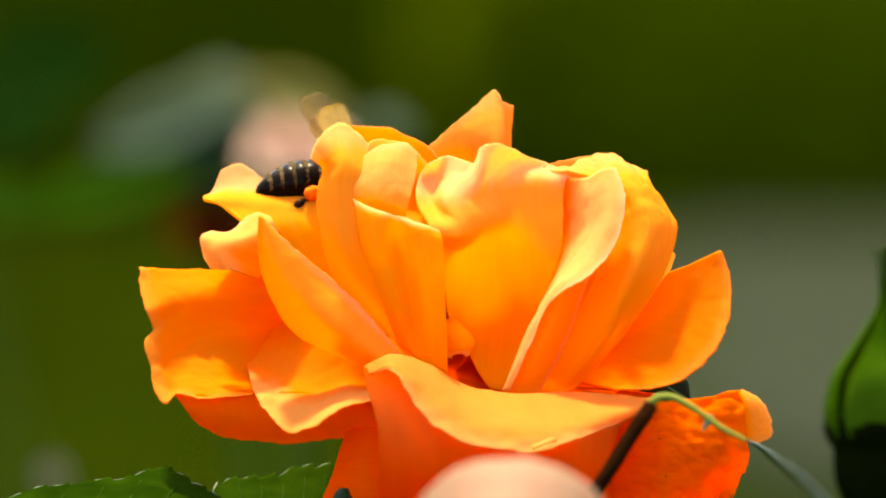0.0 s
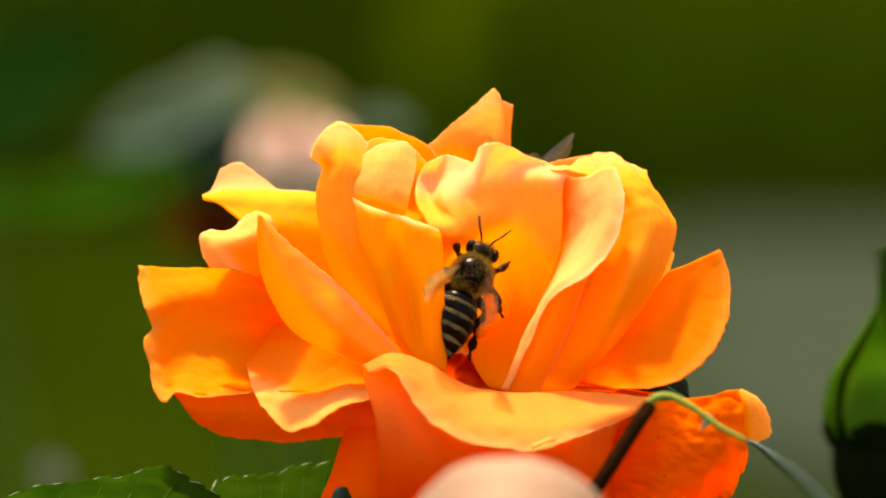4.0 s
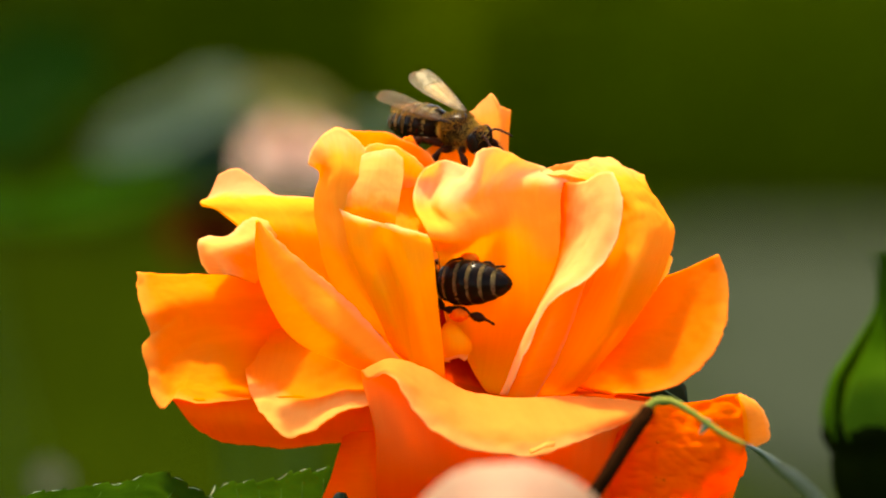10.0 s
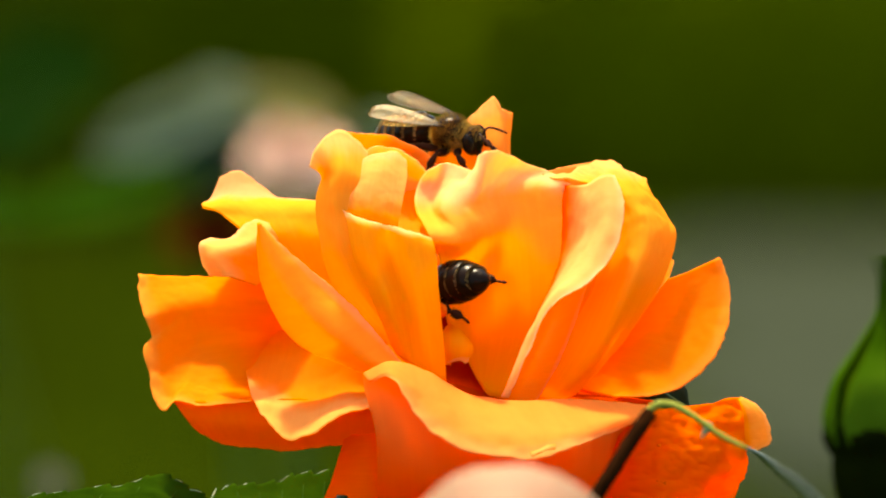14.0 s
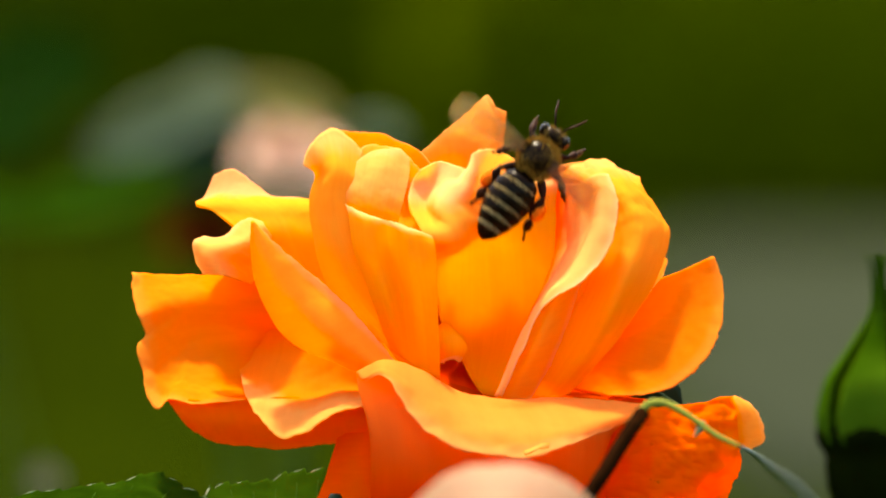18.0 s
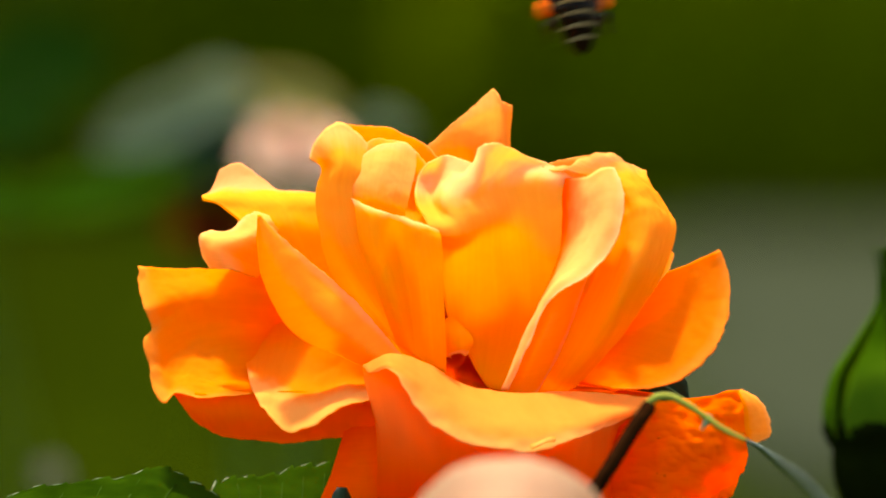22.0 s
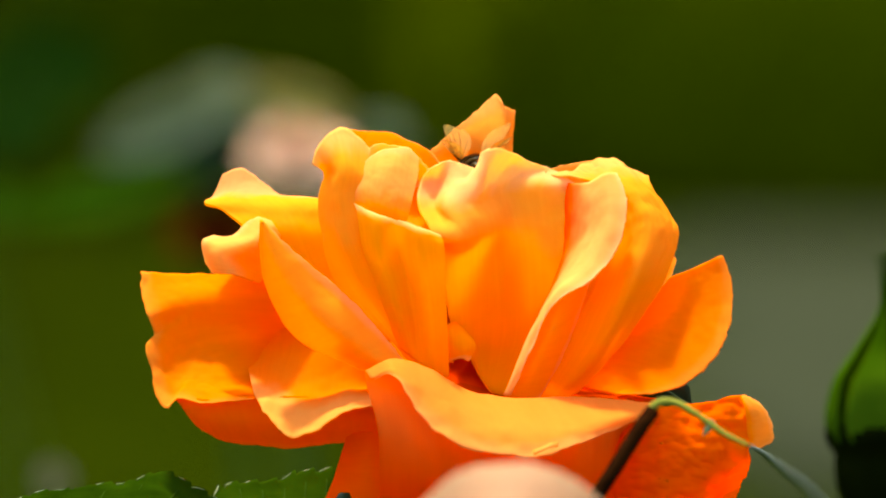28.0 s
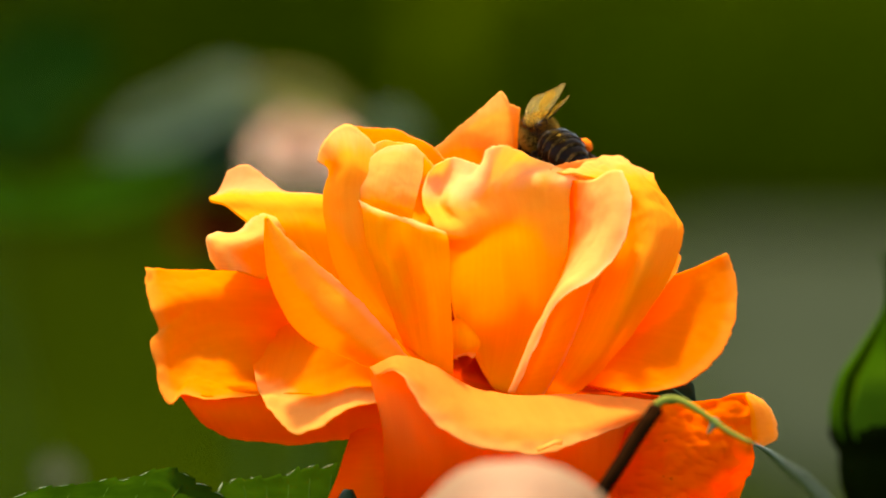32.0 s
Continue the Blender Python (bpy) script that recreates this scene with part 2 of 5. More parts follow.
# ---- mesh helpers ----
def part(name, bm, mat, parent, label="", size=MM):
    """One mesh object under a thing or a part."""
    bmesh.ops.scale(bm, vec=(size, size, size), verts=bm.verts)
    mesh = bpy.data.meshes.new(name)
    bm.to_mesh(mesh)
    bm.free()
    mesh.polygons.foreach_set("use_smooth", [True] * len(mesh.polygons))
    mesh.materials.append(mat)
    ob = new(name, mesh)
    ob.parent = parent
    return tagged(ob, label)


def thing(name, m, label, category, group="", kind=""):
    ob = new(name)
    ob.matrix_world = m
    return tagged(ob, label, category, group, kind)


def spline(points, count):
    """count points evenly spaced on a smooth curve through the given ones."""
    p = np.array(points, float)
    if len(p) == 2:
        p = np.array([p[0], (p[0] + p[1]) / 2, p[1]])
    q = np.vstack([2 * p[0] - p[1], p, 2 * p[-1] - p[-2]])
    gap = np.linalg.norm(np.diff(q, axis=0), axis=1) ** 0.7 + 1e-6
    slope = np.diff(q, axis=0) / gap[:, None]
    dense = []
    for i in range(len(p) - 1):
        g0, g1, g2 = gap[i:i + 3]
        start = (slope[i] * g1 + slope[i + 1] * g0) / (g0 + g1) * g1
        end = (slope[i + 1] * g2 + slope[i + 2] * g1) / (g1 + g2) * g1
        for s in np.linspace(0, 1, 24, endpoint=False):
            h = s * s * (3 - 2 * s)
            dense.append(p[i] * (1 - h) + p[i + 1] * h + start * (s - 2 * s * s + s ** 3) + end * (s ** 3 - s * s))
    dense.append(p[-1])
    dense = np.array(dense)
    run = np.concatenate([[0], np.cumsum(np.linalg.norm(np.diff(dense, axis=0), axis=1))])
    want = np.linspace(0, run[-1], count)
    return np.stack([np.interp(want, run, dense[:, k]) for k in range(3)], axis=1)


def through_rows(rows, count):
    """Smooth surface through the section curves, row by row."""
    n = len(rows)
    if n == 2:
        rows = [rows[0], (rows[0] + rows[1]) / 2, rows[1]]
        n = 3
    q = [2 * rows[0] - rows[1], *rows, 2 * rows[-1] - rows[-2]]
    out = []
    for v in np.linspace(0, n - 1, count):
        i = min(int(v), n - 2)
        s = v - i
        a, b, c, d = q[i:i + 4]
        out.append(0.5 * (2 * b + (c - a) * s + (2 * a - 5 * b + 4 * c - d) * s * s + (3 * b - a - 3 * c + d) * s ** 3))
    return np.array(out)


def sheet(grid, thick, edge=0.4):
    """A closed sheet of some thickness over a grid of points; thinner towards its rim. UV runs along and across."""
    rows, cols = grid.shape[:2]
    across, along = np.gradient(grid, axis=1), np.gradient(grid, axis=0)
    normal = np.cross(across, along)
    normal /= np.linalg.norm(normal, axis=2, keepdims=True) + 1e-9
    v = np.linspace(0, 1, rows)[:, None, None]
    half = thick * 0.5 * (1 - (1 - edge) * np.clip((v - 0.7) / 0.3, 0, 1))
    bm = bmesh.new()
    uv = bm.loops.layers.uv.new("UVMap")
    sides = []
    for sign in (1, -1):
        pts = grid + normal * half * sign
        sides.append([[bm.verts.new(pts[r, c]) for c in range(cols)] for r in range(rows)])

    def face(corners, uvs):
        f = bm.faces.new(corners)
        for loop, (a, b) in zip(f.loops, uvs):
            loop[uv].uv = (a, b)

    def at(r, c):
        return c / (cols - 1), r / (rows - 1)

    for side, flip in zip(sides, (False, True)):
        for r in range(rows - 1):
            for c in range(cols - 1):
                ring = [(r, c), (r, c + 1), (r + 1, c + 1), (r + 1, c)]
                ring = ring[::-1] if flip else ring
                face([side[a][b] for a, b in ring], [at(a, b) for a, b in ring])
    border = [(0, c) for c in range(cols - 1, 0, -1)] + [(r, 0) for r in range(rows - 1)]
    border += [(rows - 1, c) for c in range(cols - 1)] + [(r, cols - 1) for r in range(rows - 1, 0, -1)]
    for i, a in enumerate(border):
        b = border[(i + 1) % len(border)]
        face([sides[0][a[0]][a[1]], sides[0][b[0]][b[1]], sides[1][b[0]][b[1]], sides[1][a[0]][a[1]]], [at(*a), at(*b), at(*b), at(*a)])
    return bm


def crumple(grid, amount, ruffle, seed, wrinkle=0.0):
    """Soft dents all over and small ruffles along the margin, along the surface normal."""
    rows, cols = grid.shape[:2]
    normal = np.cross(np.gradient(grid, axis=1), np.gradient(grid, axis=0))
    normal /= np.linalg.norm(normal, axis=2, keepdims=True) + 1e-9
    out = grid.copy()
    for r in range(rows):
        v = r / (rows - 1)
        for c in range(cols):
            p = Vector(grid[r, c])
            d = amount * noise.noise(p * 0.16 + Vector((seed * 7.1, 0, 0)))
            d += 0.35 * amount * noise.noise(p * 0.5 + Vector((0, seed * 3.3, 0)))
            d += wrinkle * (noise.noise(p * 0.85 + Vector((seed, 2, 0))) + 0.5 * noise.noise(p * 1.9 + Vector((0, 0, seed))))
            d += ruffle * max(0, v - 0.6) / 0.4 * noise.noise(p * 0.55 + Vector((seed * 1.7, 5, 0)))
            if r == rows - 1:
                d += 0.12 * noise.noise(p * 1.6)
            out[r, c] += normal[r, c] * d
            if r > rows - 3:
                along = grid[r, c] - grid[r - 2, c]
                along = along / (np.linalg.norm(along) + 1e-9)
                nick = 0.16 * noise.noise(p * 1.3 + Vector((0, 0, seed))) + 0.08 * noise.noise(p * 3.7)
                out[r, c] += along * nick * (1.0 if r == rows - 1 else 0.5)
    return out


petal_count = [0]


def petal(parent, mat, sections, ruffle=0.12, thick=0.32, cols=70, rows=54, name="petal", label="", amount=0.28, wrinkle=0.05):
    petal_count[0] += 1
    grid = through_rows([spline(s, cols) for s in sections], rows)
    grid = crumple(grid, amount, ruffle, petal_count[0], wrinkle)
    return part(name, sheet(grid, thick), mat, parent, label)


def tube(bm, points, radii, sides=8, count=None):
    """A round tapering limb along a curve."""
    pts = spline(points, count or 6 * len(points))
    rad = np.interp(np.linspace(0, 1, len(pts)), np.linspace(0, 1, len(radii)), radii)
    tangent = np.gradient(pts, axis=0)
    rings = []
    up = Vector((0.31, 0.22, 0.92))
    for p, t, r in zip(pts, tangent, rad):
        t = Vector(t).normalized()
        a = t.cross(up).normalized()
        b = t.cross(a)
        rings.append([bm.verts.new(Vector(p) + (a * math.cos(k * math.tau / sides) + b * math.sin(k * math.tau / sides)) * float(r)) for k in range(sides)])
    for one, two in zip(rings, rings[1:]):
        for k in range(sides):
            bm.faces.new((one[k], one[(k + 1) % sides], two[(k + 1) % sides], two[k]))
    bm.faces.new(rings[0][::-1])
    bm.faces.new(rings[-1])
    return bm


def blob(bm, centre, radii, rough=0.0, turn=None, levels=3):
    """A rounded, slightly uneven body."""
    made = bmesh.ops.create_icosphere(bm, subdivisions=levels, radius=1.0)["verts"]
    for v in made:
        p = v.co * (1 + rough * noise.noise(v.co * 3 + Vector(centre)))
        p = Vector((p.x * radii[0], p.y * radii[1], p.z * radii[2]))
        v.co = (turn @ p if turn else p) + Vector(centre)
    return bm


def lathe(bm, profile, sides=28, wave=0.0):
    """A body of rings from (height, radius) pairs about z."""
    rings = []
    for z, r in profile:
        rings.append([bm.verts.new(((r * (1 + wave * math.cos(5 * k * math.tau / sides))) * math.cos(k * math.tau / sides),
                                    (r * (1 + wave * math.cos(5 * k * math.tau / sides))) * math.sin(k * math.tau / sides), z)) for k in range(sides)])
    for one, two in zip(rings, rings[1:]):
        for k in range(sides):
            bm.faces.new((one[k], one[(k + 1) % sides], two[(k + 1) % sides], two[k]))
    bm.faces.new(rings[0][::-1])
    bm.faces.new(rings[-1])
    return bm


# ---- ground and distance ----
def ground_sheet():
    bm = bmesh.new()
    rings = [0, 3, 8, 14, 17, 21, 30, 60, 150, 500, 2500]
    loops = []
    for r in rings[1:]:
        loops.append([bm.verts.new((r * math.cos(k * math.tau / 48), r * math.sin(k * math.tau / 48), 0.0)) for k in range(48)])
    bm.faces.new(loops[0])
    for one, two in zip(loops, loops[1:]):
        for k in range(48):
            bm.faces.new((one[k], two[k], two[(k + 1) % 48], one[(k + 1) % 48]))
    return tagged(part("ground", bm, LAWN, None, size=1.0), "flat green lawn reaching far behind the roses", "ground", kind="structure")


def path_strip():
    bm = bmesh.new()
    left = [(0.32 + 0.12 * math.sin(i * 1.3), 14.2 + i * 0.52) for i in range(12)]
    low = [bm.verts.new((x, y, 0.004)) for x, y in left] + [bm.verts.new((9.0, 19.92, 0.004)), bm.verts.new((9.0, 14.2, 0.004))]
    top = [bm.verts.new((v.co.x, v.co.y, 0.03)) for v in low]
    bm.faces.new(top[::-1])
    for i in range(len(low)):
        j = (i + 1) % len(low)
        bm.faces.new((low[i], low[j], top[j], top[i]))
    bmesh.ops.recalc_face_normals(bm, faces=bm.faces)
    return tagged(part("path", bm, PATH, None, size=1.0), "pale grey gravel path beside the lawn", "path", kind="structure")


def grass():
    rng = random.Random(4)
    verts, faces = [], []
    for i in range(9000):
        x, y = rng.uniform(-2.2, 2.2), rng.uniform(12.5, 21.2)
        if x > 0.15 and y > 14:
            continue
        h, a, w = rng.uniform(0.03, 0.08), rng.uniform(0, math.tau), 0.004
        lean = rng.uniform(0, 0.03)
        dx, dy = math.cos(a), math.sin(a)
        k = len(verts)
        verts += [(x - dx * w, y - dy * w, 0), (x + dx * w, y + dy * w, 0), (x - dy * lean * 0.4, y + dx * lean * 0.4, h * 0.6), (x - dy * lean, y + dx * lean, h)]
        faces += [(k, k + 1, k + 2), (k + 1, k + 3, k + 2)]
    mesh = bpy.data.meshes.new("grass")
    mesh.from_pydata(verts, [], faces)
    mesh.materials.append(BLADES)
    tagged(new("grass", mesh), "short green grass blades on the lawn", "grass", kind="stuff")


def hedge():
    base = thing("hedge", pose(0, 22.0, 0), "tall clipped dark green hedge behind the lawn", "hedge")
    bm = bmesh.new()
    made = bmesh.ops.create_grid(bm, x_segments=60, y_segments=20, size=1.0)["verts"]
    for v in made:
        u, w = v.co.x, (v.co.y + 1) / 2
        bump = 0.09 * noise.noise(Vector((u * 12, w * 4, 2)))
        v.co = (u * 9.0, bump + 0.35 * w, w * 2.8)
    back = bmesh.ops.extrude_face_region(bm, geom=bm.faces[:])
    for v in [g for g in back["geom"] if isinstance(g, bmesh.types.BMVert)]:
        v.co.y = 1.6
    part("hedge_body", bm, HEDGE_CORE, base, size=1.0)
    rng = random.Random(8)
    verts, faces = [], []
    for i in range(16000):
        u, w = rng.uniform(-1, 1) * (0.3 if i % 2 else 1.0), rng.random()
        p = Vector((u * 9.0, 0.09 * noise.noise(Vector((u * 12, w * 4, 2))) + 0.35 * w - rng.uniform(0, 0.12), w * 2.85))
        turn = Euler((rng.uniform(-0.9, 0.9), rng.uniform(-0.9, 0.9), rng.uniform(0, 6.3))).to_matrix()
        s = rng.uniform(0.02, 0.045)
        k = len(verts)
        verts += [tuple(p + turn @ Vector(c) * s) for c in ((-1, 0, 0), (0, -0.5, 0.15), (1, 0, 0), (0, 0.5, 0.15))]
        faces += [(k, k + 1, k + 2), (k, k + 2, k + 3)]
    mesh = bpy.data.meshes.new("foliage")
    mesh.from_pydata(verts, [], faces)
    mesh.materials.append(HEDGE)
    leaves = new("foliage", mesh)
    leaves.parent = base
    leaves["kind"] = "stuff"


def brightening_shrub():
    """A made-up mound of leaves at the hedge's foot, added to brighten the background there."""
    base = thing("shrub", pose(0.62, 21.2, 0), "low shrub added to brighten the foot of the hedge", "shrub")
    bm = bmesh.new()
    blob(bm, (0, 0, 0.3), (0.6, 0.35, 0.5), 0.15)
    for v in bm.verts:
        v.co.z = max(v.co.z, 0.0)
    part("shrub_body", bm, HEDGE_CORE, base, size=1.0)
    rng = random.Random(15)
    verts, faces = [], []
    for i in range(5000):
        n = Vector((rng.gauss(0, 1), rng.gauss(0, 1), abs(rng.gauss(0, 1)) - 0.4)).normalized()
        r = rng.uniform(0.95, 1.12)
        p = Vector((0.6 * r * n.x, 0.35 * r * n.y, max(0.02, 0.3 + 0.5 * r * n.z)))
        turn = Euler((rng.uniform(-0.9, 0.9), rng.uniform(-0.9, 0.9), rng.uniform(0, 6.3))).to_matrix()
        k, size = len(verts), rng.uniform(0.015, 0.03)
        verts += [tuple(p + turn @ Vector(c) * size) for c in ((-1, 0, 0), (0, -0.5, 0.15), (1, 0, 0), (0, 0.5, 0.15))]
        faces += [(k, k + 1, k + 2), (k, k + 2, k + 3)]
    mesh = bpy.data.meshes.new("foliage")
    mesh.from_pydata(verts, [], faces)
    mesh.materials.append(HEDGE)
    leaves = new("foliage", mesh)
    leaves.parent = base
    leaves["kind"] = "stuff"


ground_sheet()
path_strip()
grass()
hedge()
brightening_shrub()

# ---- the orange rose ----
rose = thing("rose", STAGE, "fully open orange rose with wavy apricot petals on its stem", "rose")
back_bowl = petal(rose, ORANGE, [[(-8.1, 6, -15.7), (5.8, 8, -17), (19.2, 6, -15.7)],
    [(-11.2, 12, -7.3), (5.9, 16, -7.3), (21.7, 12, -7.3)],
    [(-10, 15, 0.1), (-1.5, 18, 0.7), (7.4, 17, 0.7), (18.1, 15, 1.3), (21.7, 12, 0.1)]])
top_petal = petal(rose, TIP, [[(0.4, 8, -3.6), (4, 8.5, -3.9), (7.1, 8, -3.6)],
    [(-1.6, 10, 8), (2.8, 11, 6.8), (6.3, 9, 7.4), (7.3, 11, 8.3)],
    [(-1.6, 10, 9.6), (2.2, 10.5, 11.3), (6.3, 9, 11.9), (7.4, 12, 11.7)],
    [(-2, 10, 10.5), (1, 11, 13.1), (4, 12, 15.7), (5.6, 12.5, 17), (6.4, 11, 15.9), (7.6, 13, 15.2)]])
rear_rim = petal(rose, TIP, [[(-9.9, 2, 6.1), (-5.7, 6, 6.1), (-0.9, 5, 4.9)],
    [(-10.8, 1, 11), (-5.7, 7, 10.7), (-1.2, 6, 8.6)],
    [(-11.1, 0, 13.2), (-8.1, 3, 12.9), (-5.6, 5, 12.8), (-3.9, 5, 12.1), (-1.6, 5, 10.9), (-0.4, 4, 9.3)]])
inner_roll = petal(rose, PEACH, [[(-8.7, -1, 6.7), (-5.7, 2, 6.1), (-2.1, 0, 3.7)],
    [(-9.1, -3, 8.5), (-5.7, 2, 9.1), (-1.6, 1, 7.3)],
    [(-8.9, -3, 10), (-7.4, -1, 11.5), (-5.1, 0, 11.3), (-2.7, 0, 10), (-1.3, 0, 8.5)]])
rear_right = petal(rose, TIP, [[(11.6, 3, 5.8), (14.3, 4, 5.8), (18.2, 2, 7)],
    [(10.8, 4, 8.7), (13.1, 5, 9.4), (16.2, 5, 9.9), (18.2, 4, 10.1)]])
right_outer = petal(rose, ORANGE, [[(23.1, 1, -3.1), (20.3, 0, -7.2), (16.7, -1, -11.4), (13.7, -2, -14.3)],
    [(26.6, 4, -1.8), (25.5, 2, -7.2), (22.1, -1, -12), (17.9, -3, -15.2)],
    [(29.8, 5, -0.3), (30.4, 5, -1.5), (31, 3, -5.1), (30.6, 1, -7.9), (29.4, -1, -10.8), (25.8, -3, -13.9), (22.1, -4, -15), (18.5, -4, -15.1)]])
right_sliver = petal(rose, PEACH, [[(22.1, -2, -4.9), (23.4, -2, -1.8), (24.2, -2, -0.2)],
    [(22.7, -1.5, -4.5), (24.5, -1.5, -1.9), (24.8, -1.5, -0.7)]])
left_upper = petal(rose, GOLDTIP, [[(-14.8, 2, -9.6), (-10.5, 2, -9.6), (-5.7, 1, -9.6)],
    [(-19.9, -0.5, 0.7), (-14.8, -0.5, 0.1), (-9.3, -0.5, -0.5)],
    [(-23.4, 2, 4.2), (-19, 1, 4.1), (-14.8, 1, 4.1), (-9.3, 1, 4.1)],
    [(-25.7, 3.5, 5.3), (-21.5, 3, 5.6), (-17.2, 3, 5.5), (-11.2, 3, 5.5)],
    [(-24.8, 6, 6.1), (-21.5, 6.5, 6.7), (-18.2, 6.5, 6.1), (-11.2, 6, 5.4)],
    [(-23.9, 8, 8.3), (-21.9, 9, 9), (-19.6, 9, 7.7), (-17, 7, 5.7), (-11.2, 6, 4.9)]])
left_small = petal(rose, PEACH, [[(-19.9, 0, -3.3), (-19, 1, -2.4), (-17.8, 1, -1.5), (-16.9, 1, -0.5), (-16.6, 1, 0.7)],
    [(-22.6, -4, -2.4), (-23.3, -4, -0.5), (-21.7, -4, 0.5), (-19.7, -3, 1.4), (-18.1, -1, 2.5)],
    [(-24.8, -1, -2.2), (-25.5, -1, -1.1), (-25.9, -1, 1.3), (-24.6, 0, 1.8), (-22.6, 0, 1.8), (-21.4, 0, 3), (-19.9, 0, 3.7), (-18.5, 0, 3.2)]])
left_wide = petal(rose, ORANGE, [[(-19.1, 4, -2.2), (-17.8, 0.5, -5.4), (-16.3, 2, -8.4), (-16, 2.5, -10.0), (-17.5, 0, -13.3), (-19, -4, -15.7)],
    [(-27, 6.5, -2.4), (-26.4, 2, -5.2), (-26, 2, -8.6), (-26.2, 1, -11), (-25.6, -3, -14.0), (-22.6, -6, -15.5)],
    [(-32.6, 4, -2.1), (-32.3, 1, -4.8), (-31.6, -1, -7.2), (-31, -0.5, -8.7), (-31.9, -2, -10.1), (-31.3, -3, -12.6), (-30.6, -5, -15.6), (-29.6, -6, -16.6), (-28.5, -6, -15.7), (-25.5, -7, -16.1), (-20.2, -8, -15.8)]], ruffle=0.15, wrinkle=0.12)
# this petal's shadow tone comes from its material colour
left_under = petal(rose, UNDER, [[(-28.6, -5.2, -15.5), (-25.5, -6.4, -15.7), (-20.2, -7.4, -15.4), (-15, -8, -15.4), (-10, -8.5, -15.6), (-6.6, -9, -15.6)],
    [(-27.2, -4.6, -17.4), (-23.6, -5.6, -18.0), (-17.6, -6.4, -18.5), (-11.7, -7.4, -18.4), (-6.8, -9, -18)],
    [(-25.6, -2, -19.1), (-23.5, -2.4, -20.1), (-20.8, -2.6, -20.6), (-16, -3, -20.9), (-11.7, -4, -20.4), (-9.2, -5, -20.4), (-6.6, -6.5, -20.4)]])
left_front = petal(rose, ORANGE_RIM, [[(-21.8, 4.5, -9.5), (-18.3, 2.2, -8.1), (-12.9, -1, -8.7), (-8.1, -5, -11.1), (-5.1, -8, -12.9)],
    [(-21.4, 3, -11.1), (-17.5, 0.4, -10.5), (-12.9, -4, -10.9), (-8.4, -7, -12.3), (-5.2, -9, -13.8)],
    [(-20.9, -0.5, -12.8), (-17.1, -5.0, -14.2), (-12.9, -7.5, -15), (-8.7, -8.5, -14.6), (-5.3, -9, -15.1)],
    [(-20.3, -6.5, -15.0), (-18.9, -12.5, -17), (-16.1, -16, -19.6), (-13.4, -16, -18.8), (-11, -15.5, -17.1), (-8.3, -14.5, -16.3), (-6.2, -12.5, -16.5), (-5.5, -12, -17.8)]], ruffle=0.4)
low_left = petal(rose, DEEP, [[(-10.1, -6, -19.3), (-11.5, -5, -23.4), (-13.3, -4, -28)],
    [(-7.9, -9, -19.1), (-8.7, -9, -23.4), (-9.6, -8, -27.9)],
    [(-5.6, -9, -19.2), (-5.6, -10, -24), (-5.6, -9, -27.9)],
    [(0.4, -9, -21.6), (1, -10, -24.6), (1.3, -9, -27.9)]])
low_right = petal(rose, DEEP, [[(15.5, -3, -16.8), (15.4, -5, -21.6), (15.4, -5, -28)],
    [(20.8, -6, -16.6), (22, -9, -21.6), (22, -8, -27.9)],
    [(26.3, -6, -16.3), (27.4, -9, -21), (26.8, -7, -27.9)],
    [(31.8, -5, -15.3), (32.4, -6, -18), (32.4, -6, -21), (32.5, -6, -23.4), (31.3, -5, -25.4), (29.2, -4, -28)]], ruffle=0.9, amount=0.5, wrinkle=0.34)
low_right_fold = petal(rose, TIP, [[(31.6, -6.5, -15.5), (32.1, -7, -17.1), (32.3, -7, -18.9), (32.6, -7, -20.8)],
    [(31.9, -5.5, -15.2), (33.6, -7, -16.1), (34.5, -8, -17.3), (34.9, -8.5, -20), (33.2, -8, -20.9)]])
# throat sheets, coloured dark for the shade between the petals
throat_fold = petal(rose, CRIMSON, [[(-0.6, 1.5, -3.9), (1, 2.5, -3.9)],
    [(-0.6, 1.5, -7.2), (1.9, 3, -7.2)],
    [(-0.5, 0, -11.6), (3.7, 2, -11.6)],
    [(-0.5, -3, -13.5), (5.3, -2, -15.3)]])
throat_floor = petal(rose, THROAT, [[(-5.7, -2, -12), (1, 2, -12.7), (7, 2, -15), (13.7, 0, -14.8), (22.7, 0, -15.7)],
    [(-5.6, -9, -13.5), (2.8, -9, -15.9), (7, -9, -16.3), (14.2, -9, -16.3), (22.6, -9, -16.9)]])
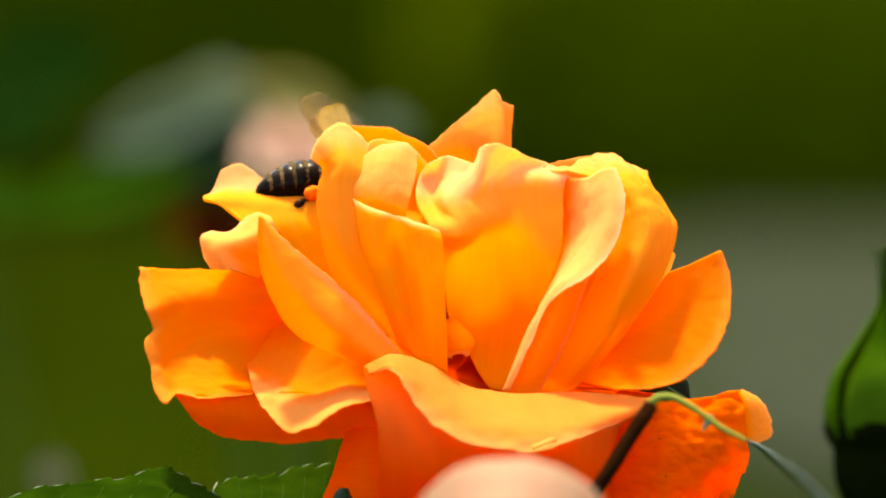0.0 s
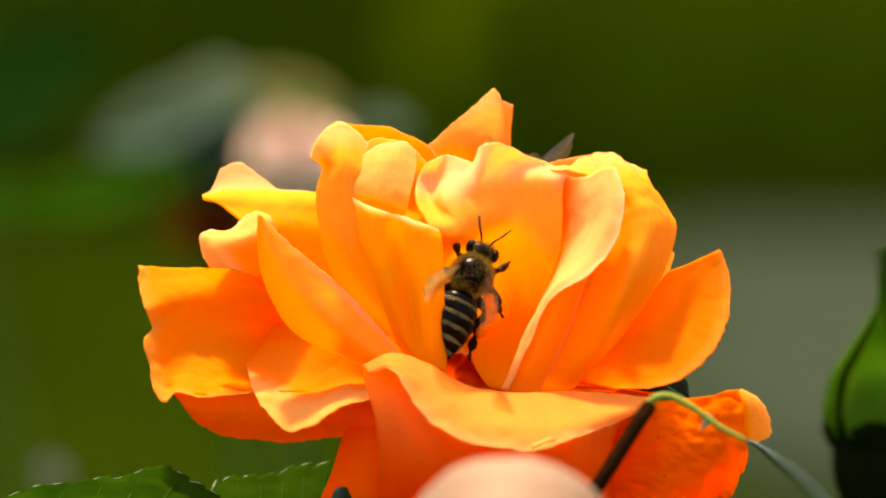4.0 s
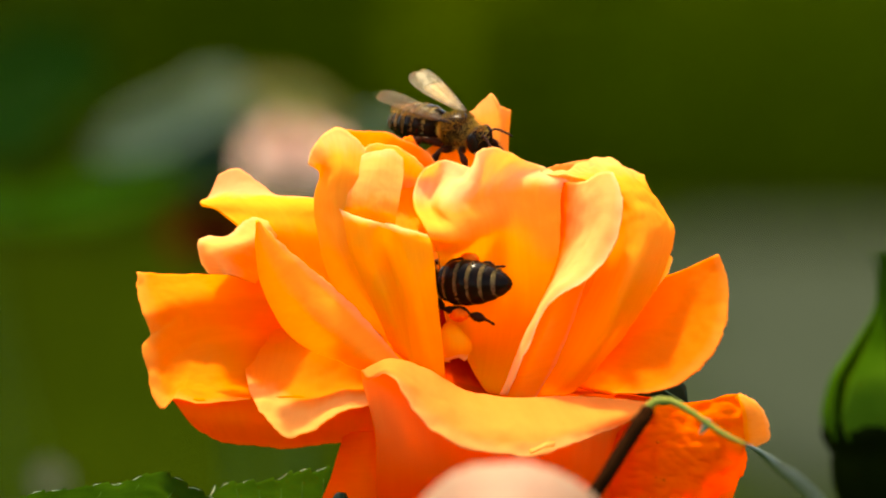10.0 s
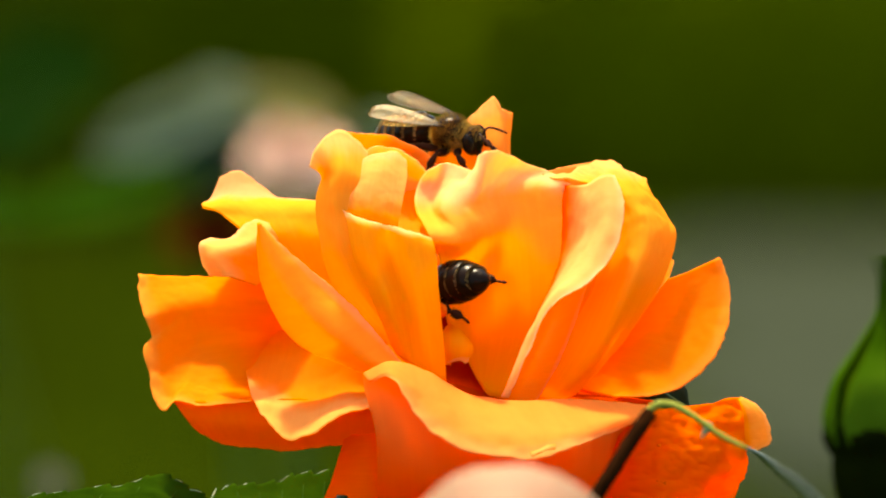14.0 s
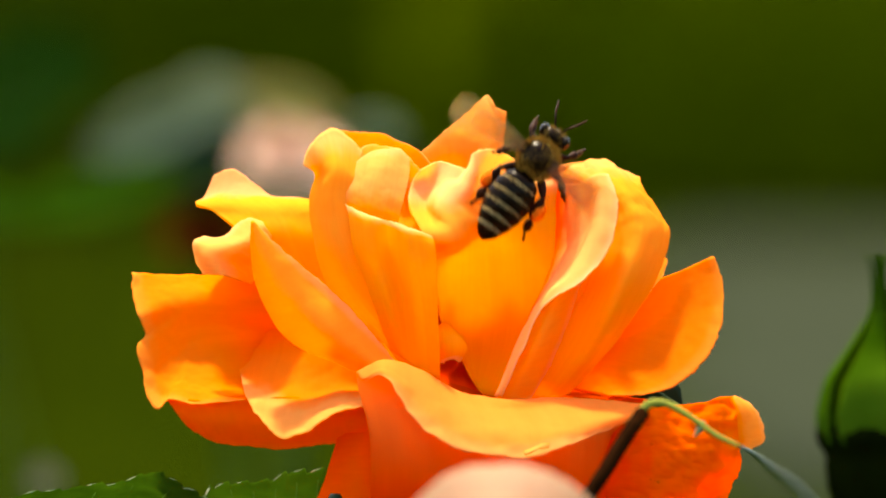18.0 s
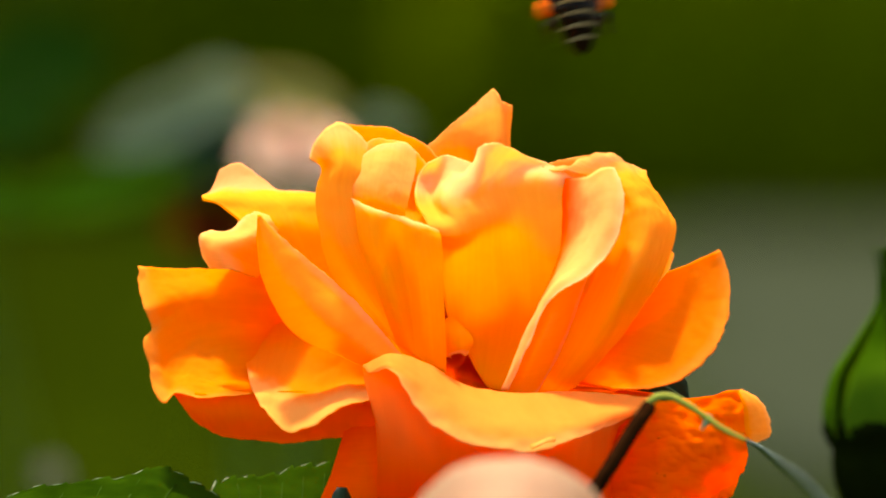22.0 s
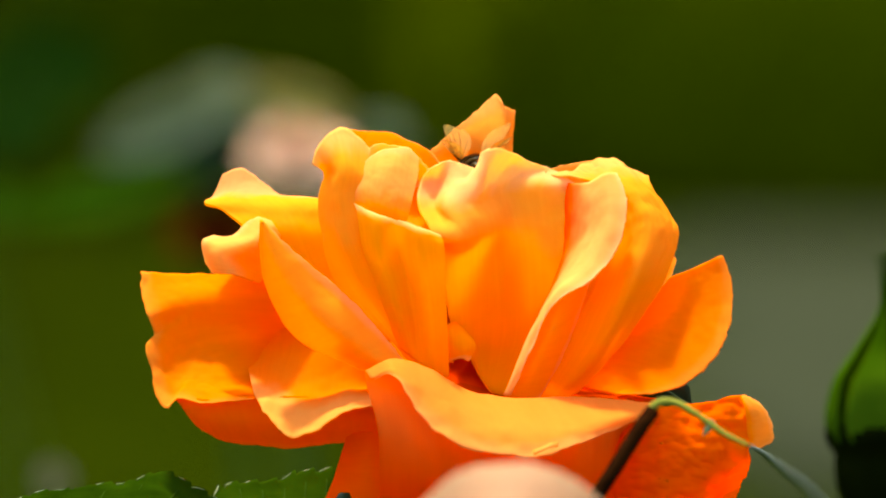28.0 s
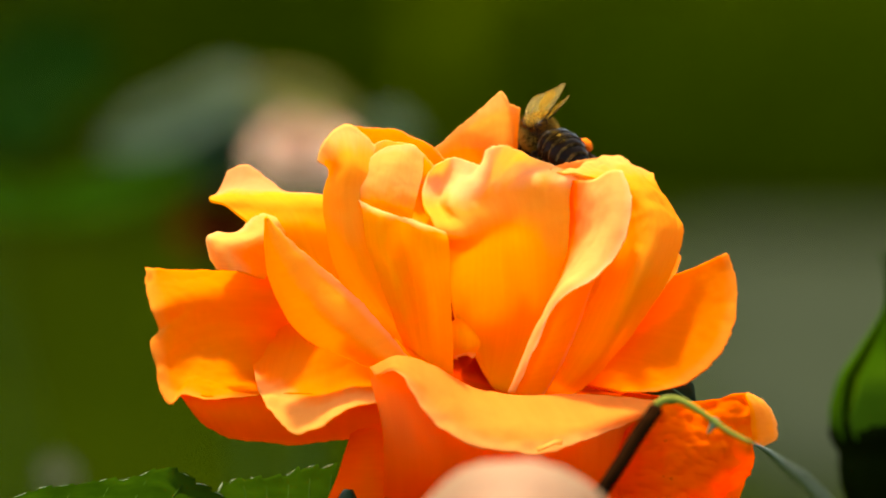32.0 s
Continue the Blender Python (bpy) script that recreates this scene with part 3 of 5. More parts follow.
centre_petal = petal(rose, YELLOW, [[(2.9, -2, -11.5), (3.9, -3, -13.6), (5.1, -4, -15.0), (6.4, -4, -15.3), (8.7, -4, -15.0)],
    [(0.7, 0, -7.2), (3.4, 3, -8.4), (8.3, 4, -8.4), (12.2, 1, -7.2)],
    [(-0.2, -3.5, -0.5), (2.8, -1.5, -0.8), (7.0, 3, -0.8), (13.2, 1, 0.0)],
    [(-1.3, -7, 1.8), (1.2, -6.6, 1.6), (3.6, -3.6, 2.6), (7.9, 2.6, 4.0), (13.4, 1, 3.4)],
    [(-2.8, -3.4, 5.0), (-1.2, -2.6, 4.8), (0.4, -5.0, 4.6), (2.6, -3.6, 5.2), (4.4, 0.4, 5.8), (7.0, 3.2, 7.0), (13.5, 1, 6.4)],
    [(-2.5, -1.0, 7.4), (-0.9, -0.2, 7.4), (1.2, -2.6, 7.0), (3.4, -2.0, 7.4), (4.8, 1.2, 8.0), (7.0, 3.4, 8.8), (10.4, 4, 8.6), (13.7, 0.5, 7.4)],
    [(-1.6, -1.0, 8.9), (0.4, 0, 9.8), (2.3, -0.2, 9.3), (3.4, 0.2, 8.9), (4.2, 0.4, 10.7), (5.8, 1.0, 11.2), (7.2, 2.4, 10.7), (8.9, 4, 9.9), (11.2, 4, 9.1), (14.3, 0, 7.2)]], cols=110, rows=80)


middle_rear = petal(rose, ORANGE_PALE, [[(-4.1, -8, -11.1), (-2.6, -9, -12), (-0.8, -9, -12.6)],
    [(-11.1, -6, -3.6), (-7.5, -9, -4.7), (-3.8, -9, -5.9)],
    [(-13.1, -5, 2.5), (-10.5, -9, 1.3), (-6.3, -9, 1.3)],
    [(-13.3, -5, 5.8), (-11.1, -8.5, 6.1), (-8.1, -8, 5.8)],
    [(-12.8, -6, 8.3), (-10.8, -8, 9.1), (-8.4, -7, 8.5)],
    [(-14.1, -8, 9.4), (-13.7, -7, 10.8), (-12.6, -5, 12.3), (-10.9, -4, 13.3), (-9.4, -4, 12.5), (-7.8, -4, 10.8)]])
middle_inner = petal(rose, PEACH, [[(-9.5, -8.8, 4.9), (-7.0, -9.8, 3.9), (-4.0, -9.4, 3.1)],
    [(-10.0, -8.0, 6.4), (-6.7, -8.8, 6.5), (-3.3, -8.0, 5.9)],
    [(-9.3, -7.0, 8.2), (-6.3, -7.2, 8.8), (-2.8, -6.4, 8.1)],
    [(-8.3, -5.8, 9.6), (-7.0, -5.2, 10.6), (-5.3, -4.8, 11.1), (-3.8, -4.4, 11.2), (-2.7, -4, 10.2)]])
middle_front = petal(rose, PALE_RIM, [[(-4.6, -9.5, -10.3), (-2.6, -11.4, -11.8), (-1.0, -12, -12.9), (0.4, -10.5, -13.6)],
    [(-6.1, -10, -6.2), (-4.7, -11.4, -6.7), (-3.2, -10.8, -6.8), (-1.6, -12.4, -6.6), (0.2, -10.6, -6.4)],
    [(-7.4, -10, -2.6), (-5.9, -11.7, -2.9), (-4.0, -10.4, -2.8), (-2.2, -12.3, -2.6), (0.1, -10.4, -2.4)],
    [(-8.4, -10, 0.1), (-6.8, -11.8, -0.2), (-4.7, -10.5, 0.1), (-2.7, -12, 0.1), (-0.1, -10.2, 0.1)],
    [(-9.0, -9.6, 3.7), (-7.1, -11.4, 3.2), (-5.0, -11.0, 2.6), (-2.9, -11.8, 2.0), (-0.3, -9.8, 1.3)],
    [(-9.5, -8.8, 5.2), (-8.3, -10, 4.5), (-6.5, -10.8, 3.8), (-4.7, -11, 3.3), (-2.8, -11, 2.6), (-0.4, -9.6, 1.8)]])
left_spike = petal(rose, ORANGE_PALE, [[(-19.5, -9, 3.4), (-19.5, -8, 0.1), (-18.4, -7, -4.8), (-15.9, -7, -9), (-8.1, -8, -12.6)],
    [(-19.3, -9.4, 3.2), (-17.8, -9.8, -1.1), (-15, -10.3, -5.3), (-11, -10.8, -8.6), (-5.6, -11, -12.5)],
    [(-19.2, -9, 3.3), (-16.8, -9, 0.8), (-13.5, -9, -1.9), (-9.7, -9, -5.2), (-6.2, -10, -9.1), (-3.7, -10, -12.3)]])
right_big = petal(rose, WARM, [[(10, -5, -15.7), (12.4, -5, -15.6), (14.2, -5, -15)],
    [(13.6, -7, -9), (16.6, -9, -10.2), (19, -5, -9.6)],
    [(16.6, -7, -2.3), (20.2, -11, -2.9), (23.1, -6, -3.6)],
    [(17.8, -6, 2.5), (21.4, -9, 1.9), (24.9, -4, 1.6)],
    [(17.5, -5, 5.5), (20.8, -7, 5.2), (24.1, -3, 3.8)],
    [(16.6, -4, 7.3), (19.7, -5, 7.3), (22.2, -3, 6.6)],
    [(11.4, 3, 8.5), (15.5, 2, 9.5), (18.2, 2, 10.1), (19.7, 1, 9.1), (21.7, 0, 8.2)]], ruffle=0.6, wrinkle=0.14)
right_inner_face = petal(rose, WARM, [[(10.9, -10, -6.4), (9.1, -9, -10.8), (6.6, -7, -15.4)],
    [(13, -10, -4.7), (10.9, -9.5, -10.2), (8.2, -7, -15.7)],
    [(15.7, -8, -2.3), (13.2, -7, -10.2), (10, -6, -15.8)]])
right_curl = petal(rose, CURL, [[(13.1, 1.5, 7.4), (13.1, 1, 5.5), (13.1, 0, 1.3), (12.1, -2, -2.4), (10, -4, -7.2), (7, -5, -14.4)],
    [(15.4, -4, 7.4), (15.2, -5, 5.5), (14.8, -6, 1.3), (13.6, -7, -1.1), (11.3, -8, -4.8), (9.7, -8, -7.8), (6.4, -7, -15.2)],
    [(17.3, -6.5, 8.3), (17.1, -10, 2.5), (15.4, -11, -1.1), (12.1, -11, -4.1), (10.3, -10, -7.1), (6.7, -8, -15.2)],
    [(18.5, -7, 8.3), (19.4, -9, 5.8), (19, -11, 1.9), (18, -12, -0.5), (15.6, -13, -2.9), (12.1, -12, -5), (10.9, -11, -6.5), (9.1, -10, -10.7), (7.1, -8, -15.3)]])
front_lip = petal(rose, LIP, [[(-6.7, -10, -27.9), (-1.4, -13, -28), (5.7, -15, -28.2), (12.9, -13, -28), (19.7, -4, -27.7)],
    [(-6.9, -14, -19.7), (-1.4, -18, -20.8), (5.7, -19, -21.4), (12.3, -17, -20.9), (19.7, -4, -20.1)],
    [(-8.3, -15, -13.1), (-5.3, -17, -11.8), (-1.4, -15, -12.8), (2.8, -12, -14.9), (6.4, -11, -15.5), (13, -11, -15.5), (19, -11, -16), (22.1, -11, -16.5)],
    [(-7.8, -18, -13.3), (-5.5, -20, -12.3), (-1.1, -21, -15.1), (3.9, -22, -18.1), (8.7, -22, -18.7), (14.1, -20, -18.1), (18.9, -17, -17.3), (21.9, -13, -16.8)],
    [(-7.4, -18.5, -13.5), (-5.5, -21, -12.8), (-2.5, -24, -17.2), (0.9, -26, -20), (5.1, -26, -21.3), (9.9, -26, -21.5), (13.4, -24, -20.4), (17.7, -19, -18.9), (21.9, -14, -17.1)]], ruffle=0.3)
petaloid = petal(rose, PALE_RIM, [[(0.3, -5, -8.4), (0.7, -4.6, -7.9), (1.0, -4.6, -7.7), (1.4, -4.8, -8.1)],
    [(0.2, -5.2, -9.6), (1.0, -6.4, -9.1), (1.9, -6.4, -9.1), (2.5, -5.6, -9.5)],
    [(0.3, -5, -10.9), (1.0, -6.8, -10.3), (2.0, -7, -10.2), (3.1, -5.8, -10.3)],
    [(0.4, -4.6, -12.0), (1.1, -6.2, -11.4), (1.9, -6.6, -11.1), (2.5, -6.2, -11.6), (3.1, -5.4, -11.3)]], amount=1.1, ruffle=0.8, cols=36, rows=30)
# small bump on the lip, made paler to paint a highlight there
lip_highlight = petal(rose, PALE, [[(9.3, -26.4, -20.9), (10.0, -26.6, -20.7), (10.6, -26.4, -20.4), (11.2, -25.8, -20.1), (11.9, -25, -20.0)],
    [(9.5, -26.8, -21.3), (10.1, -27.2, -21.0), (10.6, -27, -20.7), (11.2, -26.4, -20.5), (11.9, -25.4, -20.5)]], cols=24, rows=12, amount=0.15)
inner_fill = petal(rose, ORANGE_PALE, [[(-5.7, 0, 6.4), (-3.3, 1, 6.7), (-1, 1, 7.6)],
    [(-5.7, -5, 0.7), (-2.7, -5, 0.1), (-0.2, -3, 0.1)]])
# two real folds, and the painted highlight piece of the lip
for fold in (low_right_fold, petaloid, lip_highlight):
    fold.name = "petal_fold"

bm = bmesh.new()
tube(bm, [(4.6, 0, -29.6), (4.7, 2, -33.9), (8, 6, -120), (22, 14, -400), (30, 16, -1052)], [5, 2.4, 2.2, 2.6, 4.5], 12, 200)
part("stem", bm, STALK, rose, "green upright flower stem")
bm = bmesh.new()
blob(bm, (4.6, 0, -29.9), (6.5, 6.5, 7), 0.1)
part("hip", bm, SEPAL, rose, "green swollen flower base")
petal(rose, LEAF_DARK, [[(20.4, 4, -15.1), (22.2, 4, -14.8), (23.4, 4, -14.5)], [(21.3, 5, -16.6), (23.8, 6, -17), (26.6, 6, -16.5)], [(25.3, 6, -13.4), (26.3, 6, -14.5), (26.6, 6, -16.5)]],
      name="sepal", label="dark green drooping sepal", cols=14, rows=14)
petal(rose, LEAF_DARK, [[(-11.9, -12, -27.8), (-11.5, -12, -26.3), (-11, -12, -25.6)], [(-10.7, -13, -27.8), (-10.5, -13, -26.6), (-10.4, -13, -25.5)], [(-9.7, -12, -27.8), (-9.6, -12, -26.6), (-10, -12, -25.6)]],
      name="sepal", label="dark green drooping sepal", cols=14, rows=14)

for at, size in (((23.3, -9.4, -24.3), (0.62, 0.12, 0.36)), ((23.1, -9.2, -20.3), (0.22, 0.1, 0.16)), ((20.9, -8.3, -21.7), (0.18, 0.1, 0.14))):
    bm = bmesh.new()
    blob(bm, at, size, 0.25)
    part("blemish", bm, SCAR, low_right, "small brown blemish")

# ---- withered stalk and tendril over the petals ----
stalk = thing("stalk", STAGE, "thin withered brown stalk bending into a green tendril", "plant stalk")
bm = bmesh.new()
tube(bm, [(21.3, -58, -16.3), (19.4, -60, -19.0), (17.4, -62, -22.2), (15.1, -64, -25.6), (12.4, -66, -29.9), (6, -62, -120), (2, -30, -1052)], [0.75, 1.0, 1.05, 1.1, 1.15, 1.3, 2.0], 10, 400)
part("withered_part", bm, WITHERED, stalk, "dark brown dried stalk")
bm = bmesh.new()
tube(bm, [(20.9, -58, -16.6), (21.9, -58, -15.5), (23.5, -58, -15.4), (25.8, -59, -16.6), (28.7, -60, -18.6), (31.2, -61, -19.8)], [0.5, 0.42, 0.36, 0.32, 0.28, 0.2], 8, 40)
part("tendril", bm, TENDRIL, stalk, "thin yellow-green tendril")
bm = bmesh.new()
tube(bm, [(27.3, -59, -17.4), (27.1, -59.5, -18.0), (26.5, -60, -18.8)], [0.5, 0.4, 0.15], 8, 10)
part("stipule", bm, EDGE, stalk, "pale small stipule")
bm = bmesh.new()
tube(bm, [(31.2, -61, -19.8), (34.7, 20, -21.9), (39.3, 110, -25.2), (44, 170, -28.7), (49, 200, -33.9)], [0.18, 0.28, 0.38, 0.44, 0.5], 8, 40)
part("tendril_end", bm, GREYSTALK, stalk, "grey-green dusty trailing end")


# ---- leaves ----
def serrated(grid, teeth, depth):
    """Saw teeth along the last row of a blade."""
    rows, cols = grid.shape[:2]
    out = grid.copy()
    for c in range(cols):
        phase = (c / (cols - 1) * teeth) % 1.0
        for r in range(rows):
            v = r / (rows - 1)
            if v > 0.8:
                way = grid[-1, c] - grid[-6, c]
                way /= np.linalg.norm(way) + 1e-9
                out[r, c] += way * depth * (phase - 0.5) * (v - 0.8) / 0.2
    return out


def near_leaf(sections, teeth, label, stalk_points):
    leaf = thing("rose_leaf", STAGE, label, "leaf", "rose leaves")
    petal_count[0] += 1
    grid = through_rows([spline(s, 120) for s in sections], 30)
    grid = serrated(crumple(grid, 0.5, 0.3, petal_count[0]), teeth, 0.9)
    part("blade", sheet(grid, 0.35), LEAF, leaf, "dark green serrated leaf blade")
    # thin pale strips along the teeth paint the highlights of the edge
    for k in range(teeth):
        a, b = int((k + 0.12) / teeth * 119), int((k + 0.86) / teeth * 119)
        if b - a > 3 and k % 4 != 3:
            bm = bmesh.new()
            tube(bm, [tuple(grid[-1, a]), tuple(grid[-1, (a + b) // 2]), tuple(grid[-1, b])], [0.04, 0.14, 0.05], 6, 8)
            part("edge_highlight", bm, EDGE, leaf, "pale highlight painted along the leaf margin")
    for k in (20, 40, 60, 80, 100):
        bm = bmesh.new()
        side = [tuple(grid[r, min(119, k + r // 2)] + np.array((0, -0.15, 0.12))) for r in (2, 10, 18, 25)]
        tube(bm, side, [0.14, 0.1, 0.04], 6, 12)
        part("vein", bm, VEIN, leaf, "light green leaf vein")
    bm = bmesh.new()
    tube(bm, stalk_points, [0.8, 0.9, 1.2, 2.0], 8, 200)
    part("petiole", bm, STALK, leaf)
    return leaf


near_leaf([[(-47.5, -16, -32.8), (-39.6, -18, -33.4), (-31.3, -18, -32.5), (-23.3, -14, -31.1)], [(-47.3, -12, -29.3), (-40.4, -14, -29), (-32, -14, -27.8), (-24, -10, -27.9)],
           [(-46.6, -6, -26.6), (-43.3, -6, -25.6), (-38.2, -5, -25.1), (-34.3, -4, -24.7), (-30.3, -3, -23.5), (-28.6, -3, -24.2), (-26.5, -4, -25.4), (-23.6, -6, -26.9)]],
          11, "dark green serrated rose leaf with highlights painted on its margin", [(-23.3, -14, -31.1), (-13.5, -10, -39.6), (10, -6, -200), (18, 4, -1052)])
near_leaf([[(-24.5, 2, -31.4), (-19, 2, -31.7), (-11.1, 2, -31.4)], [(-24.6, 4, -28.2), (-19.6, 3, -27.8), (-11.5, 3, -27.8)],
           [(-25, 6, -26.2), (-23.4, 8, -25), (-20.3, 8, -24.8), (-17.6, 8, -24.3), (-15.8, 8, -23.7), (-11.8, 7, -23.6)]],
          7, "dark green serrated rose leaf under the flower", [(-11.1, 2, -31.4), (-5.1, 4, -40), (12, 6, -200), (20, 10, -1052)])


def simple_leaf(bm, m, length, width, droop=0.15):
    """A folded rose leaflet blade with toothed sides."""
    grid = []
    for i in range(25):
        v = i / 24
        w = width * math.sin(math.pi * min(1, v * 0.97 + 0.02)) ** 0.75 * (1 + 0.05 * (i % 2))
        grid.append([m @ Vector((w * u, v * length, length * (0.12 * abs(u) - droop * v * v + 0.02 * noise.noise(Vector((u * 3, v * 6, length)))))) for u in np.linspace(-1, 1, 9)])
    pts = np.array([[tuple(p) for p in row] for row in grid])
    made = sheet(pts, 0.4, 1.0)
    mesh = bpy.data.meshes.new("leaflet")
    made.to_mesh(mesh)
    made.free()
    bm.from_mesh(mesh)
    bpy.data.meshes.remove(mesh)
    return bm


def far_leaf(at, turn, length, width, mat, label, group="background leaves"):
    leaf = thing("rose_leaf", STAGE, label, "leaf", group)
    m = Matrix.Translation(at) @ pose(0, 0, 0, *turn)
    part("blade", simple_leaf(bmesh.new(), m, length, width), mat, leaf)
    bm = bmesh.new()
    foot = m @ Vector((0, 0, 0))
    tube(bm, [tuple(m @ Vector((0, length * 0.8, 0.1))), tuple(m @ Vector((0, length * 0.4, 0.1))), tuple(foot), (foot.x + 8, foot.y + 6, foot.z - 60), (foot.x + 14, foot.y + 10, -1050 + (foot.y + 10) * 0.0524)],
         [0.3, 0.6, 0.9, 1.3, 2.4], 8, 250)
    part("petiole", bm, STALK, leaf)
    return leaf


# ---- out-of-focus rose and leaves behind ----
def round_rose(name, centre, radius, tilt, mat, label, seed=1):
    """A loose cupped rose of overlapping petals on a stem."""
    flower = thing(name, STAGE @ pose(centre[0] * MM, centre[1] * MM, centre[2] * MM, *tilt), label, "rose")
    rng = random.Random(seed)
    for ring, (count, r, h, open_out) in enumerate(((5, 1.0, 0.35, 0.9), (5, 0.78, 0.62, 0.55), (4, 0.5, 0.8, 0.2), (3, 0.26, 0.85, 0.05))):
        for k in range(count):
            a = math.tau * (k + 0.5 * ring + rng.uniform(-0.1, 0.1)) / count
            half = math.pi / count * 1.25
            rows = []
            for v, spread in ((0.0, 0.25), (0.45, 0.85), (0.8, 1.0), (1.0, 0.7)):
                rr = radius * (0.12 + (r - 0.12) * (v ** 0.6) * (0.75 + 0.25 * open_out * v))
                zz = radius * (h * v ** 1.3 - 0.28 * open_out * v ** 4 - 0.3)
                rows.append([(rr * math.cos(a + half * spread * s), rr * math.sin(a + half * spread * s), zz + radius * 0.05 * math.cos(s * 3)) for s in (-1, -0.5, 0, 0.5, 1)])
            petal(flower, mat, rows, ruffle=0.6, cols=20, rows=16)
    bm = bmesh.new()
    blob(bm, (0, 0, -0.36 * radius), (0.2 * radius, 0.2 * radius, 0.25 * radius), 0.1, levels=2)
    part("hip", bm, SEPAL, flower)
    bm = bmesh.new()
    to_ground = (STAGE @ pose(centre[0] * MM, centre[1] * MM, centre[2] * MM, *tilt)).inverted() @ Vector((centre[0] * MM + 0.03, centre[1] * MM + 0.02, -0.01)) * 1000
    tube(bm, [(0, 0, -0.5 * radius), (2, 1, -1.6 * radius), tuple(Vector((0, 0, -0.5 * radius)).lerp(to_ground, 0.4)), tuple(to_ground)], [2, 2, 2.4, 4], 8, 200)
    part("stem", bm, STALK, flower)
    return flower


round_rose("rose", (-27.2, 1020, 18.9), 12.6, (14, 8, 0), BLUSH, "faded pink rose blurred behind the orange bloom", seed=3)
round_rose("rose", (-43.2, 1070, 4.4), 9.6, (30, 0, 0), RUST, "withered dark red bloom in the shade", seed=5)
# the pale leaves carry sky sheen as their base colour
far_leaf((-36.5, 1030, 30.4), (-86, -68, 176), 31.5, 5.2, LEAF_SHEEN, "pale greyish rose leaf standing in for a blurred patch")
far_leaf((-35.8, 1050, 27.5), (86, -69, 4), 13.2, 4.6, LEAF_SHEEN, "pale greyish rose leaf standing in for a blurred patch")
# dark leaf that paints a shaded patch below the pale one
far_leaf((-35.4, 980, 20.6), (-88, -64, 176), 17.8, 5.0, LEAF_DARK, "dark green rose leaf with shade in its colour")
far_leaf((-17.6, 995, 24.6), (84, -72, 0), 20.3, 3.6, LEAF_STRAW, "yellowing rose leaf over a faded bloom")
far_leaf((-6.5, 1080, 22.4), (86, -76, 0), 9.2, 2.4, LEAF_SHEEN, "pale greyish rose leaf standing in for a blurred patch")
far_leaf((-78.3, 940, 6.3), (88, 76, 0), 34.8, 4.2, LEAF_BRIGHT, "bright green young rose leaf")
far_leaf((-90.9, 980, 10.7), (-86, 77, -176), 19.2, 3.6, LEAF_BRIGHT, "bright green young rose leaf")
far_leaf((-91.7, 1080, 20.6), (70, 60, 0), 22.2, 7.2, LEAF_SHADE, "deep green rose leaf, shade put into its colour")
far_leaf((-101.5, 1280, 35.4), (70, 80, 0), 36, 9.6, LEAF_SHADE, "deep green rose leaf, shade put into its colour")


def rose_bud(centre, label):
    """A plump closed bud: five sepals clasp it, over a smooth swollen hip that paints its shaded underside."""
    bud = thing("rose_bud", STAGE @ pose(centre[0] * MM, centre[1] * MM, centre[2] * MM), label, "rose bud")
    k = 0.0654
    bm = bmesh.new()
    lathe(bm, [(k * a, k * b) for a, b in ((-48, 70), (-40, 100), (-20, 104), (0, 106), (35, 100), (70, 88), (105, 64), (145, 38), (180, 18), (200, 3))], 30, 0.03)
    part("bud_body", bm, SEPAL, bud, "closed bright green bud")
    for n in range(5):
        a = math.tau * n / 5 + 0.75
        rows = []
        for z, r, w in ((-50, 84, 0.4), (-38, 106, 0.5), (0, 113, 0.55), (40, 106, 0.5), (75, 93, 0.46), (110, 68, 0.44), (150, 42, 0.45), (195, 18, 0.5), (250, 8 + 4 * n, 0.4), (290, 14 + 6 * n, 0.25)):
            rows.append([(k * r * (1 + 0.06 * s * s) * math.cos(a + w * s), k * r * (1 + 0.06 * s * s) * math.sin(a + w * s), k * z) for s in (-1, -0.4, 0.4, 1)])
        petal(bud, BUD, rows, ruffle=0.1, cols=14, rows=30, name="sepal", amount=0.15)
    # the hip bulges up over the sepals to darken the bud's shaded lower part
    bm = bmesh.new()
    lathe(bm, [(k * a, k * b) for a, b in ((-300, 26), (-240, 38), (-200, 58), (-160, 80), (-120, 95), (-85, 99), (-62, 98), (-48, 108), (-30, 116), (-14, 115), (-6, 104))], 26)
    part("receptacle", bm, HIP, bud, "smooth hip and bud underside, shade put into the dark green")
    low = (STAGE @ pose(centre[0] * MM, centre[1] * MM, centre[2] * MM)).inverted() @ Vector((centre[0] * MM + 0.02, centre[1] * MM, -0.01)) * 1000
    bm = bmesh.new()
    tube(bm, [(0, 0, -290 * k), (1, 0, -60), tuple(Vector((0, 0, -30)).lerp(low, 0.5)), tuple(low)], [1.7, 1.8, 2.4, 4], 10, 50)
    part("stem", bm, STALK, bud)


rose_bud((51.6, 110, -19.3), "plump green rosebud with pointed sepals on a hip coloured as shaded")
pink = thing("rose", STAGE, "pale pink rose blurred in front of the orange bloom", "rose")
petal(pink, PINK, [[(5.1, -154, -34.3), (6.5, -154, -34.6), (7.8, -154, -34.3)], [(-2.1, -150, -28.0), (6.4, -162, -28.0), (15.1, -150, -28.0)],
                   [(-3.0, -150, -25.5), (-1.3, -150, -23.0), (1.9, -151, -20.8), (6.0, -152, -20.1), (9.7, -151, -20.6), (13.5, -150, -22.4), (16.2, -150, -25.5)]], ruffle=0.1)
